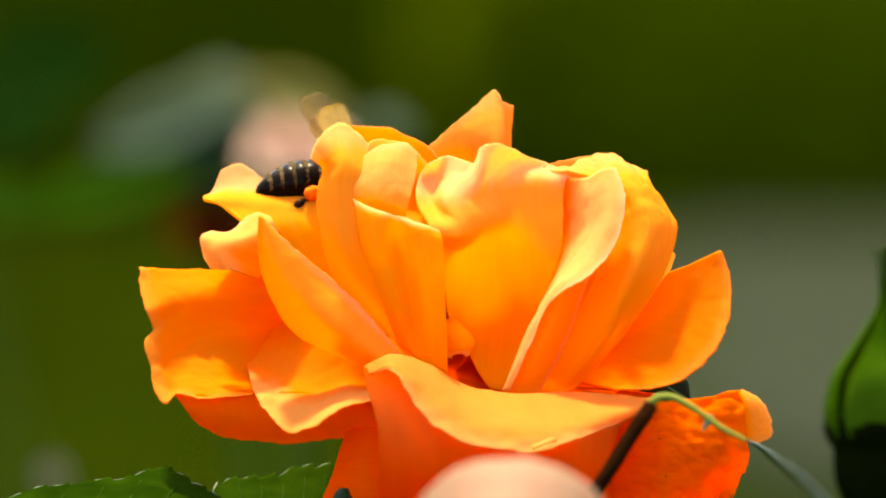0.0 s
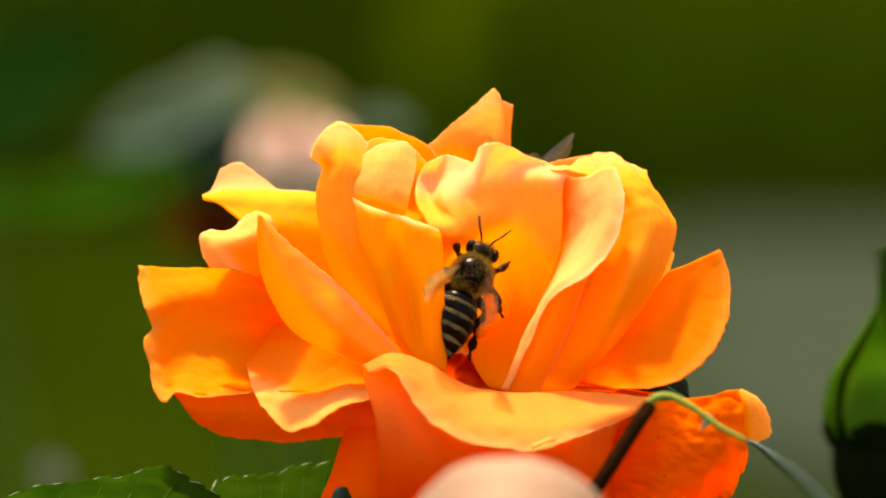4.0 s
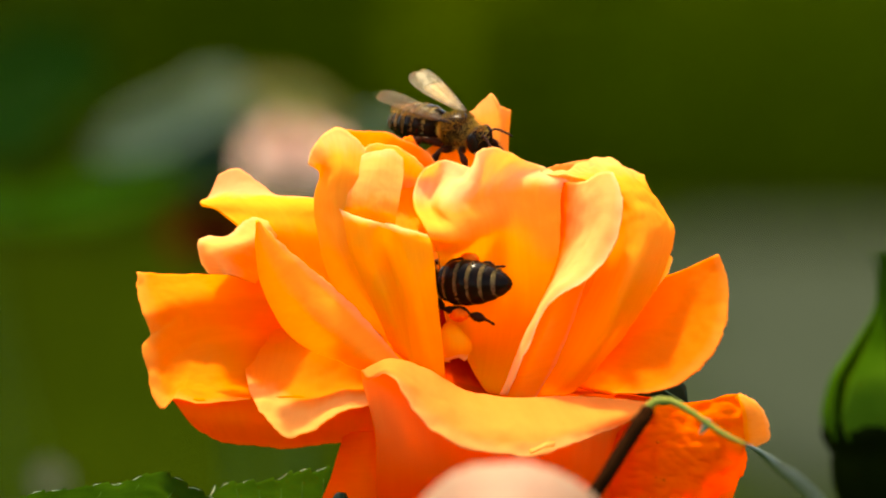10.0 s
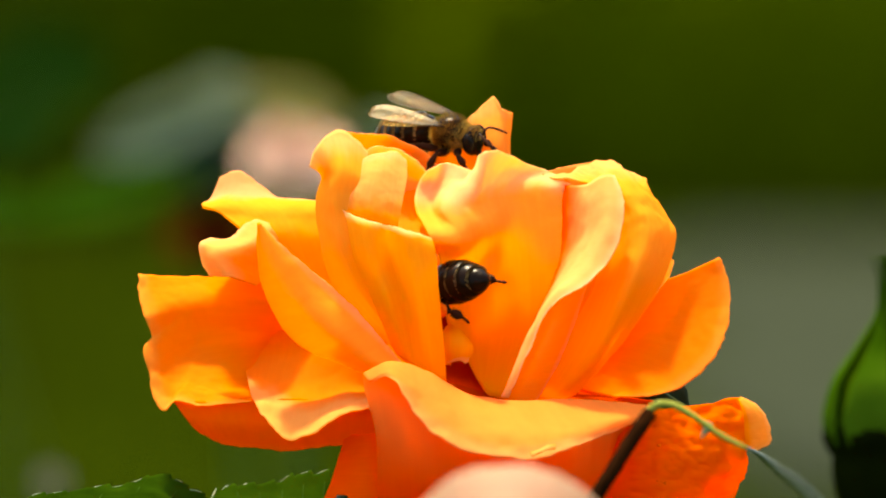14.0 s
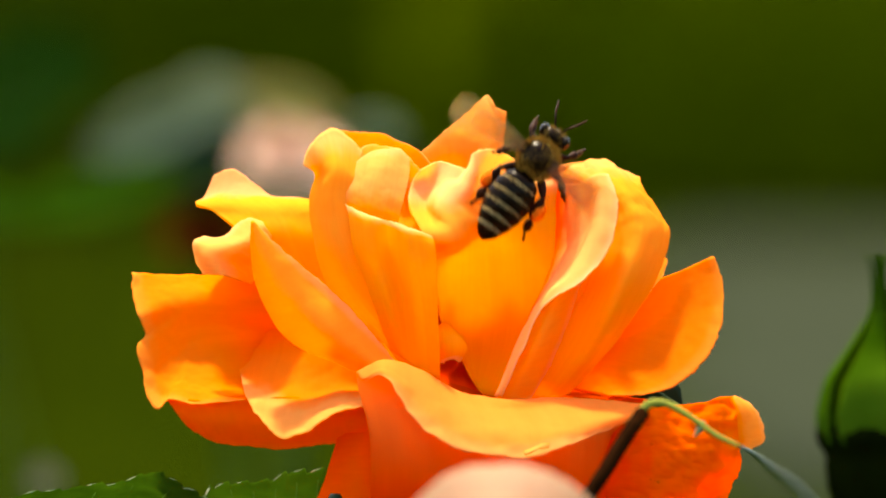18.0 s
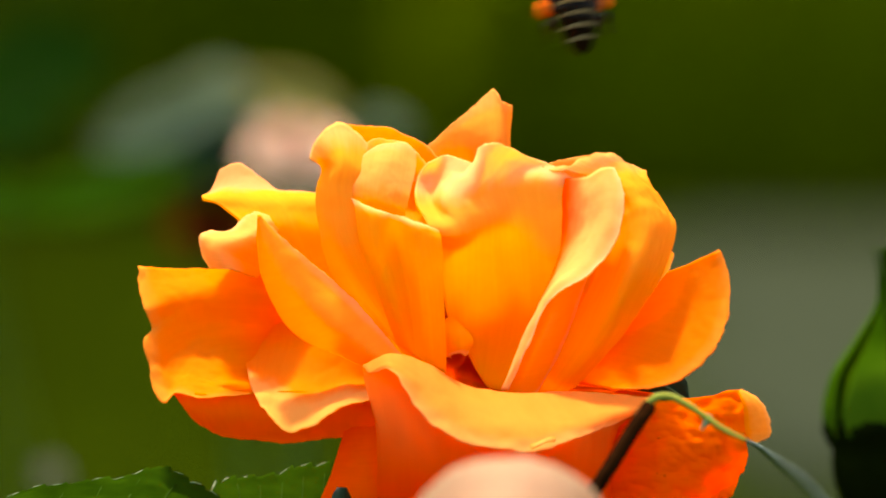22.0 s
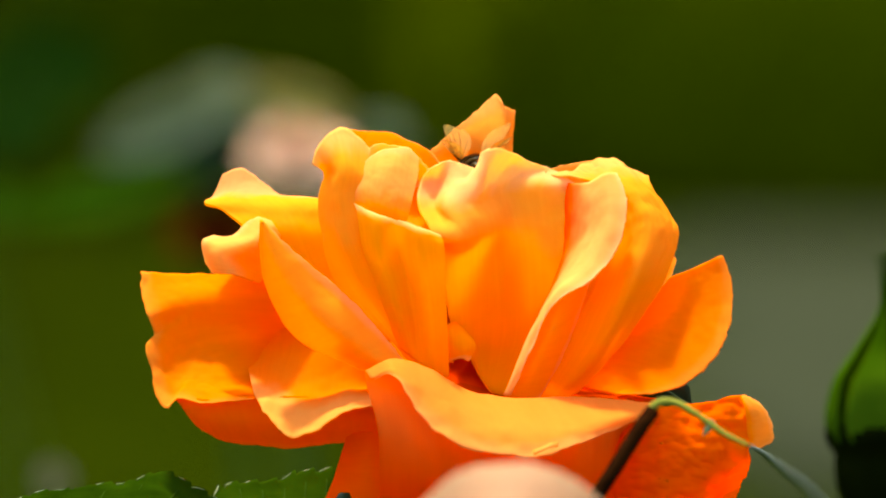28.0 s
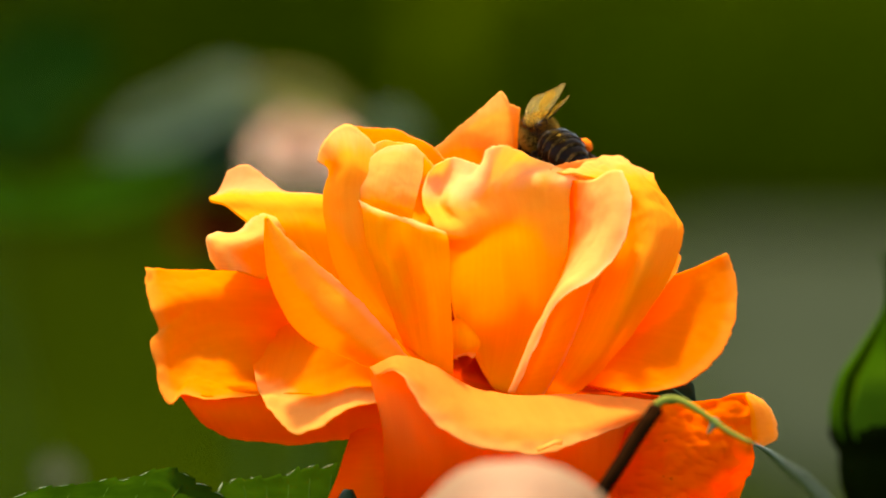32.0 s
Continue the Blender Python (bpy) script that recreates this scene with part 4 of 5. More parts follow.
petal(pink, PINK, [[(4.6, -156, -34.5), (6.2, -157, -34.7), (8.3, -156, -34.5)], [(-1.3, -162, -30.3), (6.1, -170, -30.1), (14.2, -162, -30.3)],
                   [(-2.4, -160, -27.7), (2.5, -166, -25.7), (6.7, -167, -25.3), (11.4, -166, -26.0), (15.5, -160, -28.2)]], ruffle=0.3)
petal(pink, PINK, [[(5.2, -150, -34.7), (6.8, -150, -34.7), (9.0, -150, -34.7)], [(6.2, -144, -29.1), (12.2, -144, -28.6), (16.4, -148, -29.6)],
                   [(5.2, -142, -23.8), (10.6, -142, -22.8), (14.9, -144, -25.1), (17.6, -148, -28.0)]], ruffle=0.3)
bm = bmesh.new()
blob(bm, (6.5, -155, -35.8), (4, 4, 5), 0.1)
part("hip", bm, SEPAL, pink)
bm = bmesh.new()
tube(bm, [(6.5, -155, -37.0), (6.8, -154, -46.1), (10, -80, -300), (12, -70, -1054)], [2.2, 1.8, 2.2, 3.5], 10, 200)
part("stem", bm, STALK, pink)
# made-up leaf shape for a small greyish bump, probably a bud
far_leaf((-63.6, 700, -39.6), (80, 5, 0), 5.4, 2.6, LEAF_GREY, "pale greyish rose leaf standing in for a blurred patch")


# ---- bees ----
def hairs(name, mat, parent, label, roots, size):
    """Short tapering hairs from (root, tip, sideways) triples."""
    verts, faces = [], []
    for p, tip, side in roots:
        k = len(verts)
        verts += [tuple((p - side) * size), tuple((p + side) * size), tuple(tip * size)]
        faces.append((k, k + 1, k + 2))
    mesh = bpy.data.meshes.new(name)
    mesh.from_pydata(verts, [], faces)
    mesh.materials.append(mat)
    ob = new(name, mesh)
    ob.parent = parent
    return tagged(ob, label, kind="stuff")


def bee(label, size):
    """A honeybee facing +x, back towards +z, built in millimetres about its waist and then sized."""
    b = thing("bee", STAGE, label, "bee", "bees on the rose")
    rng = random.Random(11)
    shape = [(-0.3, 0.7), (-0.9, 1.45), (-1.9, 1.86), (-3.1, 1.95), (-4.3, 1.78), (-5.4, 1.38), (-6.3, 0.9), (-6.9, 0.4), (-7.05, 0.12)]
    xs, rs = [p[0] for p in shape][::-1], [p[1] for p in shape][::-1]
    sag = 0.016

    def skin(x, a, swell=0.0):
        r = float(np.interp(x, xs, rs)) + swell
        return Vector((x, r * math.sin(a), r * math.cos(a) * 0.92 - sag * x * x))

    # abdomen: overlapping plates, each edged behind, the next one starting in a pale band of hair
    cuts = [-0.3, -1.4, -2.55, -3.65, -4.7, -5.7, -7.05]
    for i in range(6):
        bm = bmesh.new()
        end = cuts[i + 1] - (0.14 if i < 5 else 0)
        rings = []
        for n in range(8):
            x = cuts[i] + (end - cuts[i]) * n / 7
            swell = 0.09 * math.sin(math.pi * (0.12 + 0.8 * n / 7))
            rings.append([bm.verts.new(skin(x, math.tau * k / 28, swell)) for k in range(28)])
        for one, two in zip(rings, rings[1:]):
            for k in range(28):
                bm.faces.new((one[k], two[k], two[(k + 1) % 28], one[(k + 1) % 28]))
        bm.faces.new(rings[0])
        bm.faces.new(rings[-1][::-1])
        bmesh.ops.recalc_face_normals(bm, faces=bm.faces)
        plate = part("tergite", bm, CHITIN, b, "glossy dark brown abdomen segment", size=size)
        if i > 0:
            roots = []
            for n in range(360):
                a = rng.gauss(0, 0.75)
                if abs(a) > 1.7:
                    continue
                x = cuts[i] - rng.uniform(-0.02, 0.26) * (1 - 0.25 * abs(a))
                p = skin(x, a, 0.05)
                out = Vector((0, math.sin(a), math.cos(a)))
                tip = p + Vector((-1, rng.uniform(-0.3, 0.3), rng.uniform(-0.1, 0.1))) * rng.uniform(0.14, 0.3) + out * rng.uniform(0.05, 0.13)
                roots.append((p, tip, Vector((0, out.z, -out.y)) * 0.045))
            hairs("hair_band", FURPALE, plate, "pale buff hair band", roots, size)
    thorax = part("thorax", blob(bmesh.new(), (1.35, 0, 0.15), (1.75, 1.72, 1.6), 0.06), CHITIN, b, "dark rounded thorax", size=size)
    roots = []
    for i in range(6500):
        a, z = rng.uniform(0, math.tau), rng.uniform(-1, 1)
        s = math.sqrt(1 - z * z)
        n = Vector((s * math.cos(a), s * math.sin(a), z))
        if n.z > 0.5 and n.x ** 2 + n.y ** 2 < 0.42 and i % 3:
            continue
        p = Vector((1.35 + 1.7 * n.x, 1.67 * n.y, 0.15 + 1.55 * n.z))
        tip = p + (n + Vector((rng.uniform(-0.5, 0.5), rng.uniform(-0.5, 0.5), rng.uniform(-0.5, 0.5))) * 0.7) * rng.uniform(0.2, 0.48)
        roots.append((p, tip, n.orthogonal().normalized() * 0.028))
    hairs("fur", FURTAN, thorax, "short golden tan fur", roots, size)
    roots = []
    for i in range(800):
        x, a = rng.uniform(-6.4, -0.6), rng.uniform(0, math.tau)
        p = skin(x, a, 0.04)
        out = Vector((0, math.sin(a), math.cos(a)))
        tip = p + (out * 0.45 + Vector((-1, rng.uniform(-0.4, 0.4), rng.uniform(-0.4, 0.4)))).normalized() * rng.uniform(0.12, 0.34)
        roots.append((p, tip, Vector((0, out.z, -out.y)) * 0.014))
    hairs("abdomen_hair", FURDARK, b, "thin brown abdomen hair", roots, size)
    head = part("head", blob(bmesh.new(), (3.7, 0, -0.4), (0.8, 1.4, 1.35), 0.03), CHITIN, b, "dark flattened head", size=size)
    roots = []
    for i in range(500):
        n = Vector((rng.uniform(-0.6, 0.9), rng.uniform(-0.6, 0.6), rng.uniform(0.1, 1))).normalized()
        p = Vector((3.7 + 0.78 * n.x, 1.35 * n.y, -0.4 + 1.3 * n.z))
        roots.append((p, p + n * rng.uniform(0.15, 0.4) + Vector((0, rng.uniform(-0.1, 0.1), rng.uniform(-0.1, 0.1))), n.orthogonal().normalized() * 0.022))
    hairs("face_hair", FURTAN, head, "short golden tan fur", roots, size)
    for s in (-1, 1):
        part("eye", blob(bmesh.new(), (3.8, 1.1 * s, -0.25), (0.58, 0.42, 1.0), 0, levels=3), EYE, head, "glossy black compound eye", size=size)
        bm = tube(bmesh.new(), [(4.4, 0.35 * s, 0.0), (5.0, 0.75 * s, 0.7), (5.3, 0.95 * s, 0.65), (6.5, 1.5 * s, 0.0)], [0.11, 0.09, 0.11, 0.09], 6, 20)
        part("antenna", bm, LEGBROWN, head, "thin dark elbowed antenna", size=size)
    part("mouthparts", tube(bmesh.new(), [(4.0, 0, -1.4), (4.1, 0, -2.0), (3.8, 0, -2.6)], [0.36, 0.22, 0.08], 8, 12), LEGBROWN, head, size=size)
    for s in (-1, 1):
        limbs = (((2.4, 0.8, -1.2), (3.0, 1.9, -1.0), (3.9, 2.3, -1.9), (4.3, 2.4, -2.6), (4.8, 2.5, -2.9)),
                 ((1.3, 1.0, -1.3), (1.1, 2.5, -0.9), (0.5, 3.2, -2.1), (0.2, 3.5, -2.9), (0.0, 4.0, -3.2)),
                 ((0.4, 0.9, -1.2), (-1.1, 2.3, -0.3), (-3.1, 2.4, -1.5), (-4.2, 2.5, -2.3), (-4.9, 2.8, -2.9)))
        for n, joints in enumerate(limbs):
            hip, knee, ankle, heel, toe = [Vector((x, y * s, z)) for x, y, z in joints]
            bm = bmesh.new()
            wide = 1.55 if n == 2 else 1.0
            tube(bm, [hip, hip.lerp(knee, 0.5), knee], [0.3, 0.4, 0.36, 0.2], 8, 10)
            tube(bm, [knee, knee.lerp(ankle, 0.5), ankle], [0.16, 0.26 * wide, 0.34 * wide, 0.36 * wide, 0.16], 8, 12)
            leg = part("leg", bm, LEGBROWN, b, "dark brown jointed leg", size=size)
            bm = bmesh.new()
            tube(bm, [ankle, ankle.lerp(heel, 0.5), heel], [0.15, 0.26 * wide, 0.27 * wide, 0.12], 8, 10)
            tube(bm, [heel, heel.lerp(toe, 0.5), toe], [0.1, 0.13, 0.1, 0.15, 0.06], 6, 10)
            part("foot", bm, LEGBROWN, leg, "hairy dark brown foot", size=size)
            roots = []
            for i in range(160):
                p = knee.lerp(ankle, rng.random()) if i % 2 else ankle.lerp(heel, rng.random())
                way = Vector((rng.uniform(-1, 1), rng.uniform(-1, 1), rng.uniform(-1, 1))).normalized()
                p = p + way * 0.2 * wide
                roots.append((p, p + way * rng.uniform(0.12, 0.3), way.orthogonal().normalized() * 0.016))
            hairs("leg_hair", FURTAN if n < 2 else FURDARK, leg, "short brown bristles", roots, size)
            if n == 2:
                part("pollen_load", blob(bmesh.new(), tuple(knee.lerp(ankle, 0.62) + Vector((0, 0.32 * s, 0.1))), (0.86, 0.55, 0.66), 0.22), POLLEN, leg, "orange pollen packed on the hind leg", size=size)
    wings = []
    for s in (-1, 1):
        for fore in (True, False):
            length, width = (7.6, 2.75) if fore else (5.4, 2.1)
            rows = []
            for v, lead, trail in ((0, 0.06, -0.06), (0.25, 0.1, -0.42), (0.55, 0.08, -0.82), (0.8, 0.02, -0.97), (0.95, -0.1, -0.82), (1.0, -0.28, -0.62)):
                rows.append([(-v * length, s * width * (lead + (trail - lead) * u), 0.1 * math.sin(u * 9) * v) for u in (0, 0.33, 0.66, 1)])
            grid = through_rows([spline(r, 22) for r in rows], 40)
            for r in range(30, 40):
                for c in range(22):
                    torn = abs(noise.noise(Vector((c * 0.42, s * 3.0, 1.0 + length)))) + 0.4 * abs(noise.noise(Vector((c * 1.3, s * 5.0, length))))
                    grid[r, c, 0] += 1.0 * torn * (r - 29) / 10
            w = part("wing", sheet(grid, 0.03, 1.0), WING, b, "clear amber veined wing with a ragged tip", size=size)
            for start, end, last in ((0.0, 0.02, 36), (0.12, 0.22, 30), (0.32, 0.42, 30), (0.55, 0.68, 27), (0.8, 0.92, 20)):
                line = [tuple(grid[r, int(21 * (start + (end - start) * r / 39))]) for r in (0, last // 3, 2 * last // 3, last)]
                part("vein", tube(bmesh.new(), line, [0.05, 0.028, 0.014], 5, 14), LEGBROWN, w, "fine brown wing vein", size=size)
            for r, c0, c1 in ((16, 3, 9), (24, 5, 14), (28, 1, 6)):
                line = [tuple(grid[r, c0]), tuple(grid[r + 1, (c0 + c1) // 2]), tuple(grid[r, c1])]
                part("vein", tube(bmesh.new(), line, [0.014, 0.012, 0.014], 5, 8), LEGBROWN, w, "fine brown wing vein", size=size)
            wings.append((w, s, fore))
    return b, wings


BEE_ONE, BEE_TWO = 1.24 * MM, 1.18 * MM
bee_one, wings_one = bee("dark honeybee with pale-banded abdomen and orange pollen loads", BEE_ONE)
bee_two, wings_two = bee("dark honeybee with ragged clear wings and orange pollen loads", BEE_TWO)


# ---- movement ----
def facing(place, heading, back):
    """A bee's pose from its place, the way that it faces and the way that its back faces, in the stage."""
    x = Vector(heading).normalized()
    y = Vector(back).cross(x).normalized()
    z = x.cross(y)
    turn = Matrix((x, y, z)).transposed().to_4x4()
    return STAGE @ Matrix.Translation(Vector(place) * MM) @ turn


def wing_pose(side, fore, state, size, stroke=0.0):
    """A wing's pose on its bee. state: 0 folded, 1 raised, 2 spread, 3 pressed forward, or degrees of spread, lift and tilt."""
    if isinstance(state, tuple):
        spread, lift, tilt = state
    else:
        spread, lift, tilt = [np.interp(state, (0, 1, 2, 3), row) for row in ((14, 25, 95, 135), (5, 56, 8, 8), (-14, 62, 5, 5))]
    spread, lift = spread + (0 if fore else 9), lift - (0 if fore else 4) + stroke
    return pose((1.6 if fore else 0.9) * size, side * 1.1 * size, 1.35 * size) @ pose(0, 0, 0, 0, 0, -side * spread) @ pose(0, 0, 0, 0, lift, 0) @ pose(0, 0, 0, side * tilt, 0, 0)


def flying(state):
    return not isinstance(state, tuple) and 1.8 < state < 2.5


def wing_rows(rows, side, fore, size):
    """The wings' rows: as the body's, with beats between those rows at which the bee flies."""
    out = []
    for (t, p, h, b, w), after in zip(rows, (*rows[1:], None)):
        out.append((t, wing_pose(side, fore, w, size)))
        if after and flying(w) and flying(after[4]) and after[0] - t < 0.6:
            for k in range(1, round((after[0] - t) * FPS)):
                out.append((t + k / FPS, wing_pose(side, fore, 2, size, 62.0 * math.sin((t * FPS + k) * math.pi / 2))))
    return out


def motions():
    # seconds, place, heading, back, wings (0 folded, 1 raised, 2 spread, 3 pressed forward)
    first = (
        (0, (-11.5, 5, 7.4), (0.98, 0.16, 0.04), (0, -0.1, 1), (72, 52, 20)), (0.2, (-11.5, 5, 7.1), (0.95, 0.3, 0.05), (0, -0.35, 1), (20, 55, 50)),
        (0.5, (-10.8, 5, 8.2), (0.25, 0.95, 0.15), (-0.1, -0.3, 1), (20, 75, 50)), (0.8, (-10.7, 5, 8.2), (0.1, 0.98, 0.1), (-0.1, -0.25, 1), (26, 40, 45)),
        (1, (-10.7, 5, 7.9), (0, 1, 0.05), (-0.1, -0.2, 1), (30, 30, 40)), (1.2, (-8.4, 3, 6.2), (-0.8, 0.3, -0.3), (0, -0.3, 1), 0),
        (1.4, (-10.4, 0, 5.4), (-0.8, -0.3, -0.5), (-0.3, -0.3, 0.9), 0), (1.6, (-17.2, -3, 6.6), (-0.96, -0.15, -0.15), (0, -0.35, 1), (20, 45, 30)),
        (1.8, (-25.8, -6, 3.6), (-0.85, -0.1, -0.5), (-0.5, -0.35, 0.8), (35, 80, 40)),
        (2, (-27.8, -8, -0.3), (-0.82, -0.1, -0.55), (-0.5, -0.35, 0.7), (35, 75, 40)),
        (2.1, (-28.2, -9, 1), (-0.92, -0.05, -0.38), (-0.3, -0.35, 0.9), (30, 75, 40)), (2.2, (-29.5, -10, 3.1), (-1, 0, 0), (0, -0.35, 1), (25, 45, 30)),
        (2.3, (-48.8, -12, 16.6), (-0.7, 0, 0.7), (0.7, -0.3, 0.7), 2), (2.4, (-43.4, -12, 29.8), (0.6, -0.1, 0.8), (-0.8, -0.1, 0.6), 2),
        (2.5, (-28.5, -14, 23.2), (0.93, 0.1, 0.25), (-0.25, 0.1, 0.95), 2), (2.6, (-18.1, -16, 12.7), (0.77, 0.45, 0.46), (-0.45, -0.1, 0.9), 2),
        (2.7, (-14.3, -17, 8.1), (0.67, 0.66, 0.34), (-0.3, -0.4, 0.9), 2), (2.8, (-9.6, -18, 2), (0.5, 0.73, 0.46), (-0.3, -0.7, 0.7), 2),
        (2.9, (-7.7, -17, 3.8), (0.32, 0.8, 0.5), (-0.2, -0.7, 0.7), 2), (3, (-1.1, -16, 4.6), (0.21, 0.66, 0.72), (-0.1, -0.8, 0.6), 2),
        (3.1, (1.2, -15, 0), (0, 0.72, 0.69), (0, -0.75, 0.65), 2), (3.2, (2.8, -14, -0.8), (-0.19, 0.72, 0.67), (0, -0.75, 0.65), 2),
        (3.3, (2.1, -12, -5.4), (0, 0.05, 1), (0, -1, 0.1), 2), (3.4, (1.1, -11, -4.7), (0.57, 0.4, 0.7), (0.1, -1, 0.4), 2),
        (3.5, (3.2, -10, -1.9), (0.57, 0.4, 0.7), (0.1, -1, 0.4), 1.6), (4.3, (2.2, -8, -5.9), (0.2, 0.15, 0.9), (0.1, -1, 0.2), 1),
        (5.5, (2.3, -7.5, -6), (-0.09, 0.1, 1), (-0.1, -1, 0.15), (80, 20, 10)), (6, (2.7, -7, -5.3), (0.04, 0.1, 1), (-0.1, -1, 0.15), (85, 20, 10)),
        (6.3, (3.2, -6.5, -6.1), (-0.25, 0.35, 0.88), (-0.1, -1, 0.3), (60, 20, 0)), (6.6, (4.2, -5.5, -6.1), (-0.5, 0.5, 0.65), (-0.1, -1, 0.5), (40, 25, 0)),
        (6.8, (3.4, -5, -6.1), (-0.65, 0.45, 0.55), (-0.1, -1, 0.4), (22, 20, 0)), (7, (3, -4.5, -6.5), (-0.7, 0.5, 0.45), (-0.2, -1, 0.3), (16, 16, 0)),
        (7.2, (3.6, -4.2, -4.8), (-0.7, 0.45, 0.5), (-0.2, -1, 0.3), (16, 16, 0)), (7.4, (2.4, -4, -4.2), (-0.85, 0.5, 0.05), (-0.1, -0.9, 0.4), (60, 20, 0)),
        (7.7, (2.2, -3.8, -4.4), (-0.8, 0.55, 0), (0, -0.95, 0.32), (110, 12, 5)), (8, (1.5, -3.6, -4.8), (-0.78, 0.6, 0), (0, -0.9, 0.35), 3),
        (9, (0.7, -3.6, -4.5), (-0.8, 0.58, 0.02), (0, -0.9, 0.35), 3), (10, (-0.5, -3.6, -3.4), (-0.85, 0.45, -0.04), (0, -0.9, 0.4), 3),
        (11, (-1, -3.6, -4.2), (-0.78, 0.5, -0.22), (0, -0.85, 0.5), 3), (12, (-0.1, -3.6, -5), (-0.5, 0.8, -0.22), (0, -0.7, 0.7), 3),
        (13, (-0.6, -3.6, -5.7), (-0.55, 0.8, -0.12), (0, -0.75, 0.65), 3), (13.8, (-0.6, -3.6, -4), (-0.55, 0.8, -0.2), (0, -0.75, 0.65), 3),
        (14, (-0.6, -3.6, -3.5), (-0.55, 0.8, -0.18), (0, -0.75, 0.65), 3), (14.1, (0.8, -4.5, -3), (-0.7, 0.5, 0.35), (-0.1, -0.9, 0.3), 1.6),
        (14.2, (3.3, -5, -3.1), (-0.7, 0.1, 0.65), (-0.2, -1, 0.1), 0), (14.5, (3.7, -5, -2.4), (-0.64, 0.05, 0.75), (-0.1, -1, 0.1), 0),
        (15.5, (4.6, -5, -3.9), (-0.55, 0.1, 0.83), (-0.1, -1, 0.1), 0), (16.5, (4.6, -5, -5.3), (-0.6, 0.1, 0.77), (-0.1, -1, 0.1), 0),
        (17, (3.8, -5, -6.1), (-0.6, 0.6, 0.45), (0.1, -0.7, 0.75), 0), (17.3, (5.9, -5, -3.5), (-0.5, 0, 0.87), (0, -1, 0), 0),
        (17.6, (5, -5.5, 0.1), (-0.08, 0, 1), (0, -1, 0), 0.3), (17.8, (8.2, -6, 2.4), (0.25, 0, 0.97), (0, -1, 0), 0.5),
        (18, (10, -5, 8.7), (0.58, 0.12, 0.8), (0, -1, 0.2), 2), (18.1, (9.8, 0, 10.6), (0.6, 0.3, 0.72), (0, -0.9, 0.4), 2),
        (18.2, (9.9, 9, 12.6), (-0.4, 0.84, 0.36), (0.1, -0.5, 0.85), 2), (18.3, (11.3, 16, 14), (-0.8, 0.5, 0.28), (0.1, -0.4, 1), 2),
        (18.4, (13.6, 18, 14.4), (-0.92, 0.05, 0.38), (0.1, -0.3, 1), 2), (18.6, (11.1, 18, 13), (-0.93, 0.2, 0.24), (0.1, -0.25, 1), (14, 72, 22)),
        (19, (10.9, 18, 12.6), (-0.93, 0.15, 0.24), (0.1, -0.25, 1), (14, 74, 22)),
        (19.2, (10.5, 18, 12.5), (-0.93, 0.15, 0.24), (0.1, -0.25, 1), (14, 70, 22)),
        (19.5, (6.2, 18, 12.3), (-0.93, 0.2, 0.24), (0.2, -0.3, 1), (14, 60, 22)), (19.7, (4.5, 18, 12.2), (-0.85, 0.2, 0.4), (0.2, -0.3, 1), 0),
        (19.9, (3.9, 18, 9.5), (-0.6, 0.2, 0.1), (0.2, -0.3, 1), 0), (20.2, (4, 18, 8.4), (-0.3, 0.3, 0.6), (0, -0.8, 0.5), 0),
        (20.4, (4.1, 18, 10.9), (-0.2, 0.2, 0.95), (-0.1, -0.9, 0.3), 0), (20.6, (6.9, 18, 12.8), (0.15, 0.4, 0.88), (0, -0.9, 0.4), 2),
        (20.8, (8.2, 18, 9.5), (0.25, -0.75, 0.4), (-0.2, 0.4, 0.85), (20, 80, 40)), (21, (8, 18, 8.9), (0.35, -0.75, 0.3), (-0.1, 0.3, 0.9), 0),
        (21.2, (8.6, 18, 9.1), (0.5, -0.65, 0.25), (-0.1, 0.3, 0.9), 0.5), (21.35, (11.5, 14, 12.1), (0.8, 0.2, 0.6), (-0.5, -0.3, 0.9), 2),
        (21.5, (12.6, 8, 24.5), (0.93, 0.1, 0.2), (-0.2, 0.1, 1), 2), (21.7, (18.7, 6, 32.1), (0.8, 0.5, 0.3), (-0.2, 0.1, 1), 2),
        (21.9, (16.9, 6, 30.2), (-0.6, 0.6, 0.2), (0, 0.1, 1), 2), (22, (14, 4, 29.1), (-0.15, 0.3, 0.95), (0, -0.9, 0.3), 2),
        (22.1, (-31.5, 0, 24.8), (-1, 0, 0.1), (0, 0.1, 1), 2), (22.2, (-65.3, -4, 30), (-1, 0, 0.2), (0, 0.1, 1), 2),
        (22.5, (-101.9, 0, 56.7), (-0.8, 0.5, 0.3), (0, 0, 1), 2), (23.5, (-230, 120, -250), (-0.7, 0.3, -0.6), (0, 0, 1), 2),
        (25, (-420, 200, -1034), (-0.8, 0.5, 0), (0, 0, 1), 0), (32, (-420, 200, -1034), (-0.8, 0.5, 0), (0, 0, 1), 0),
    )
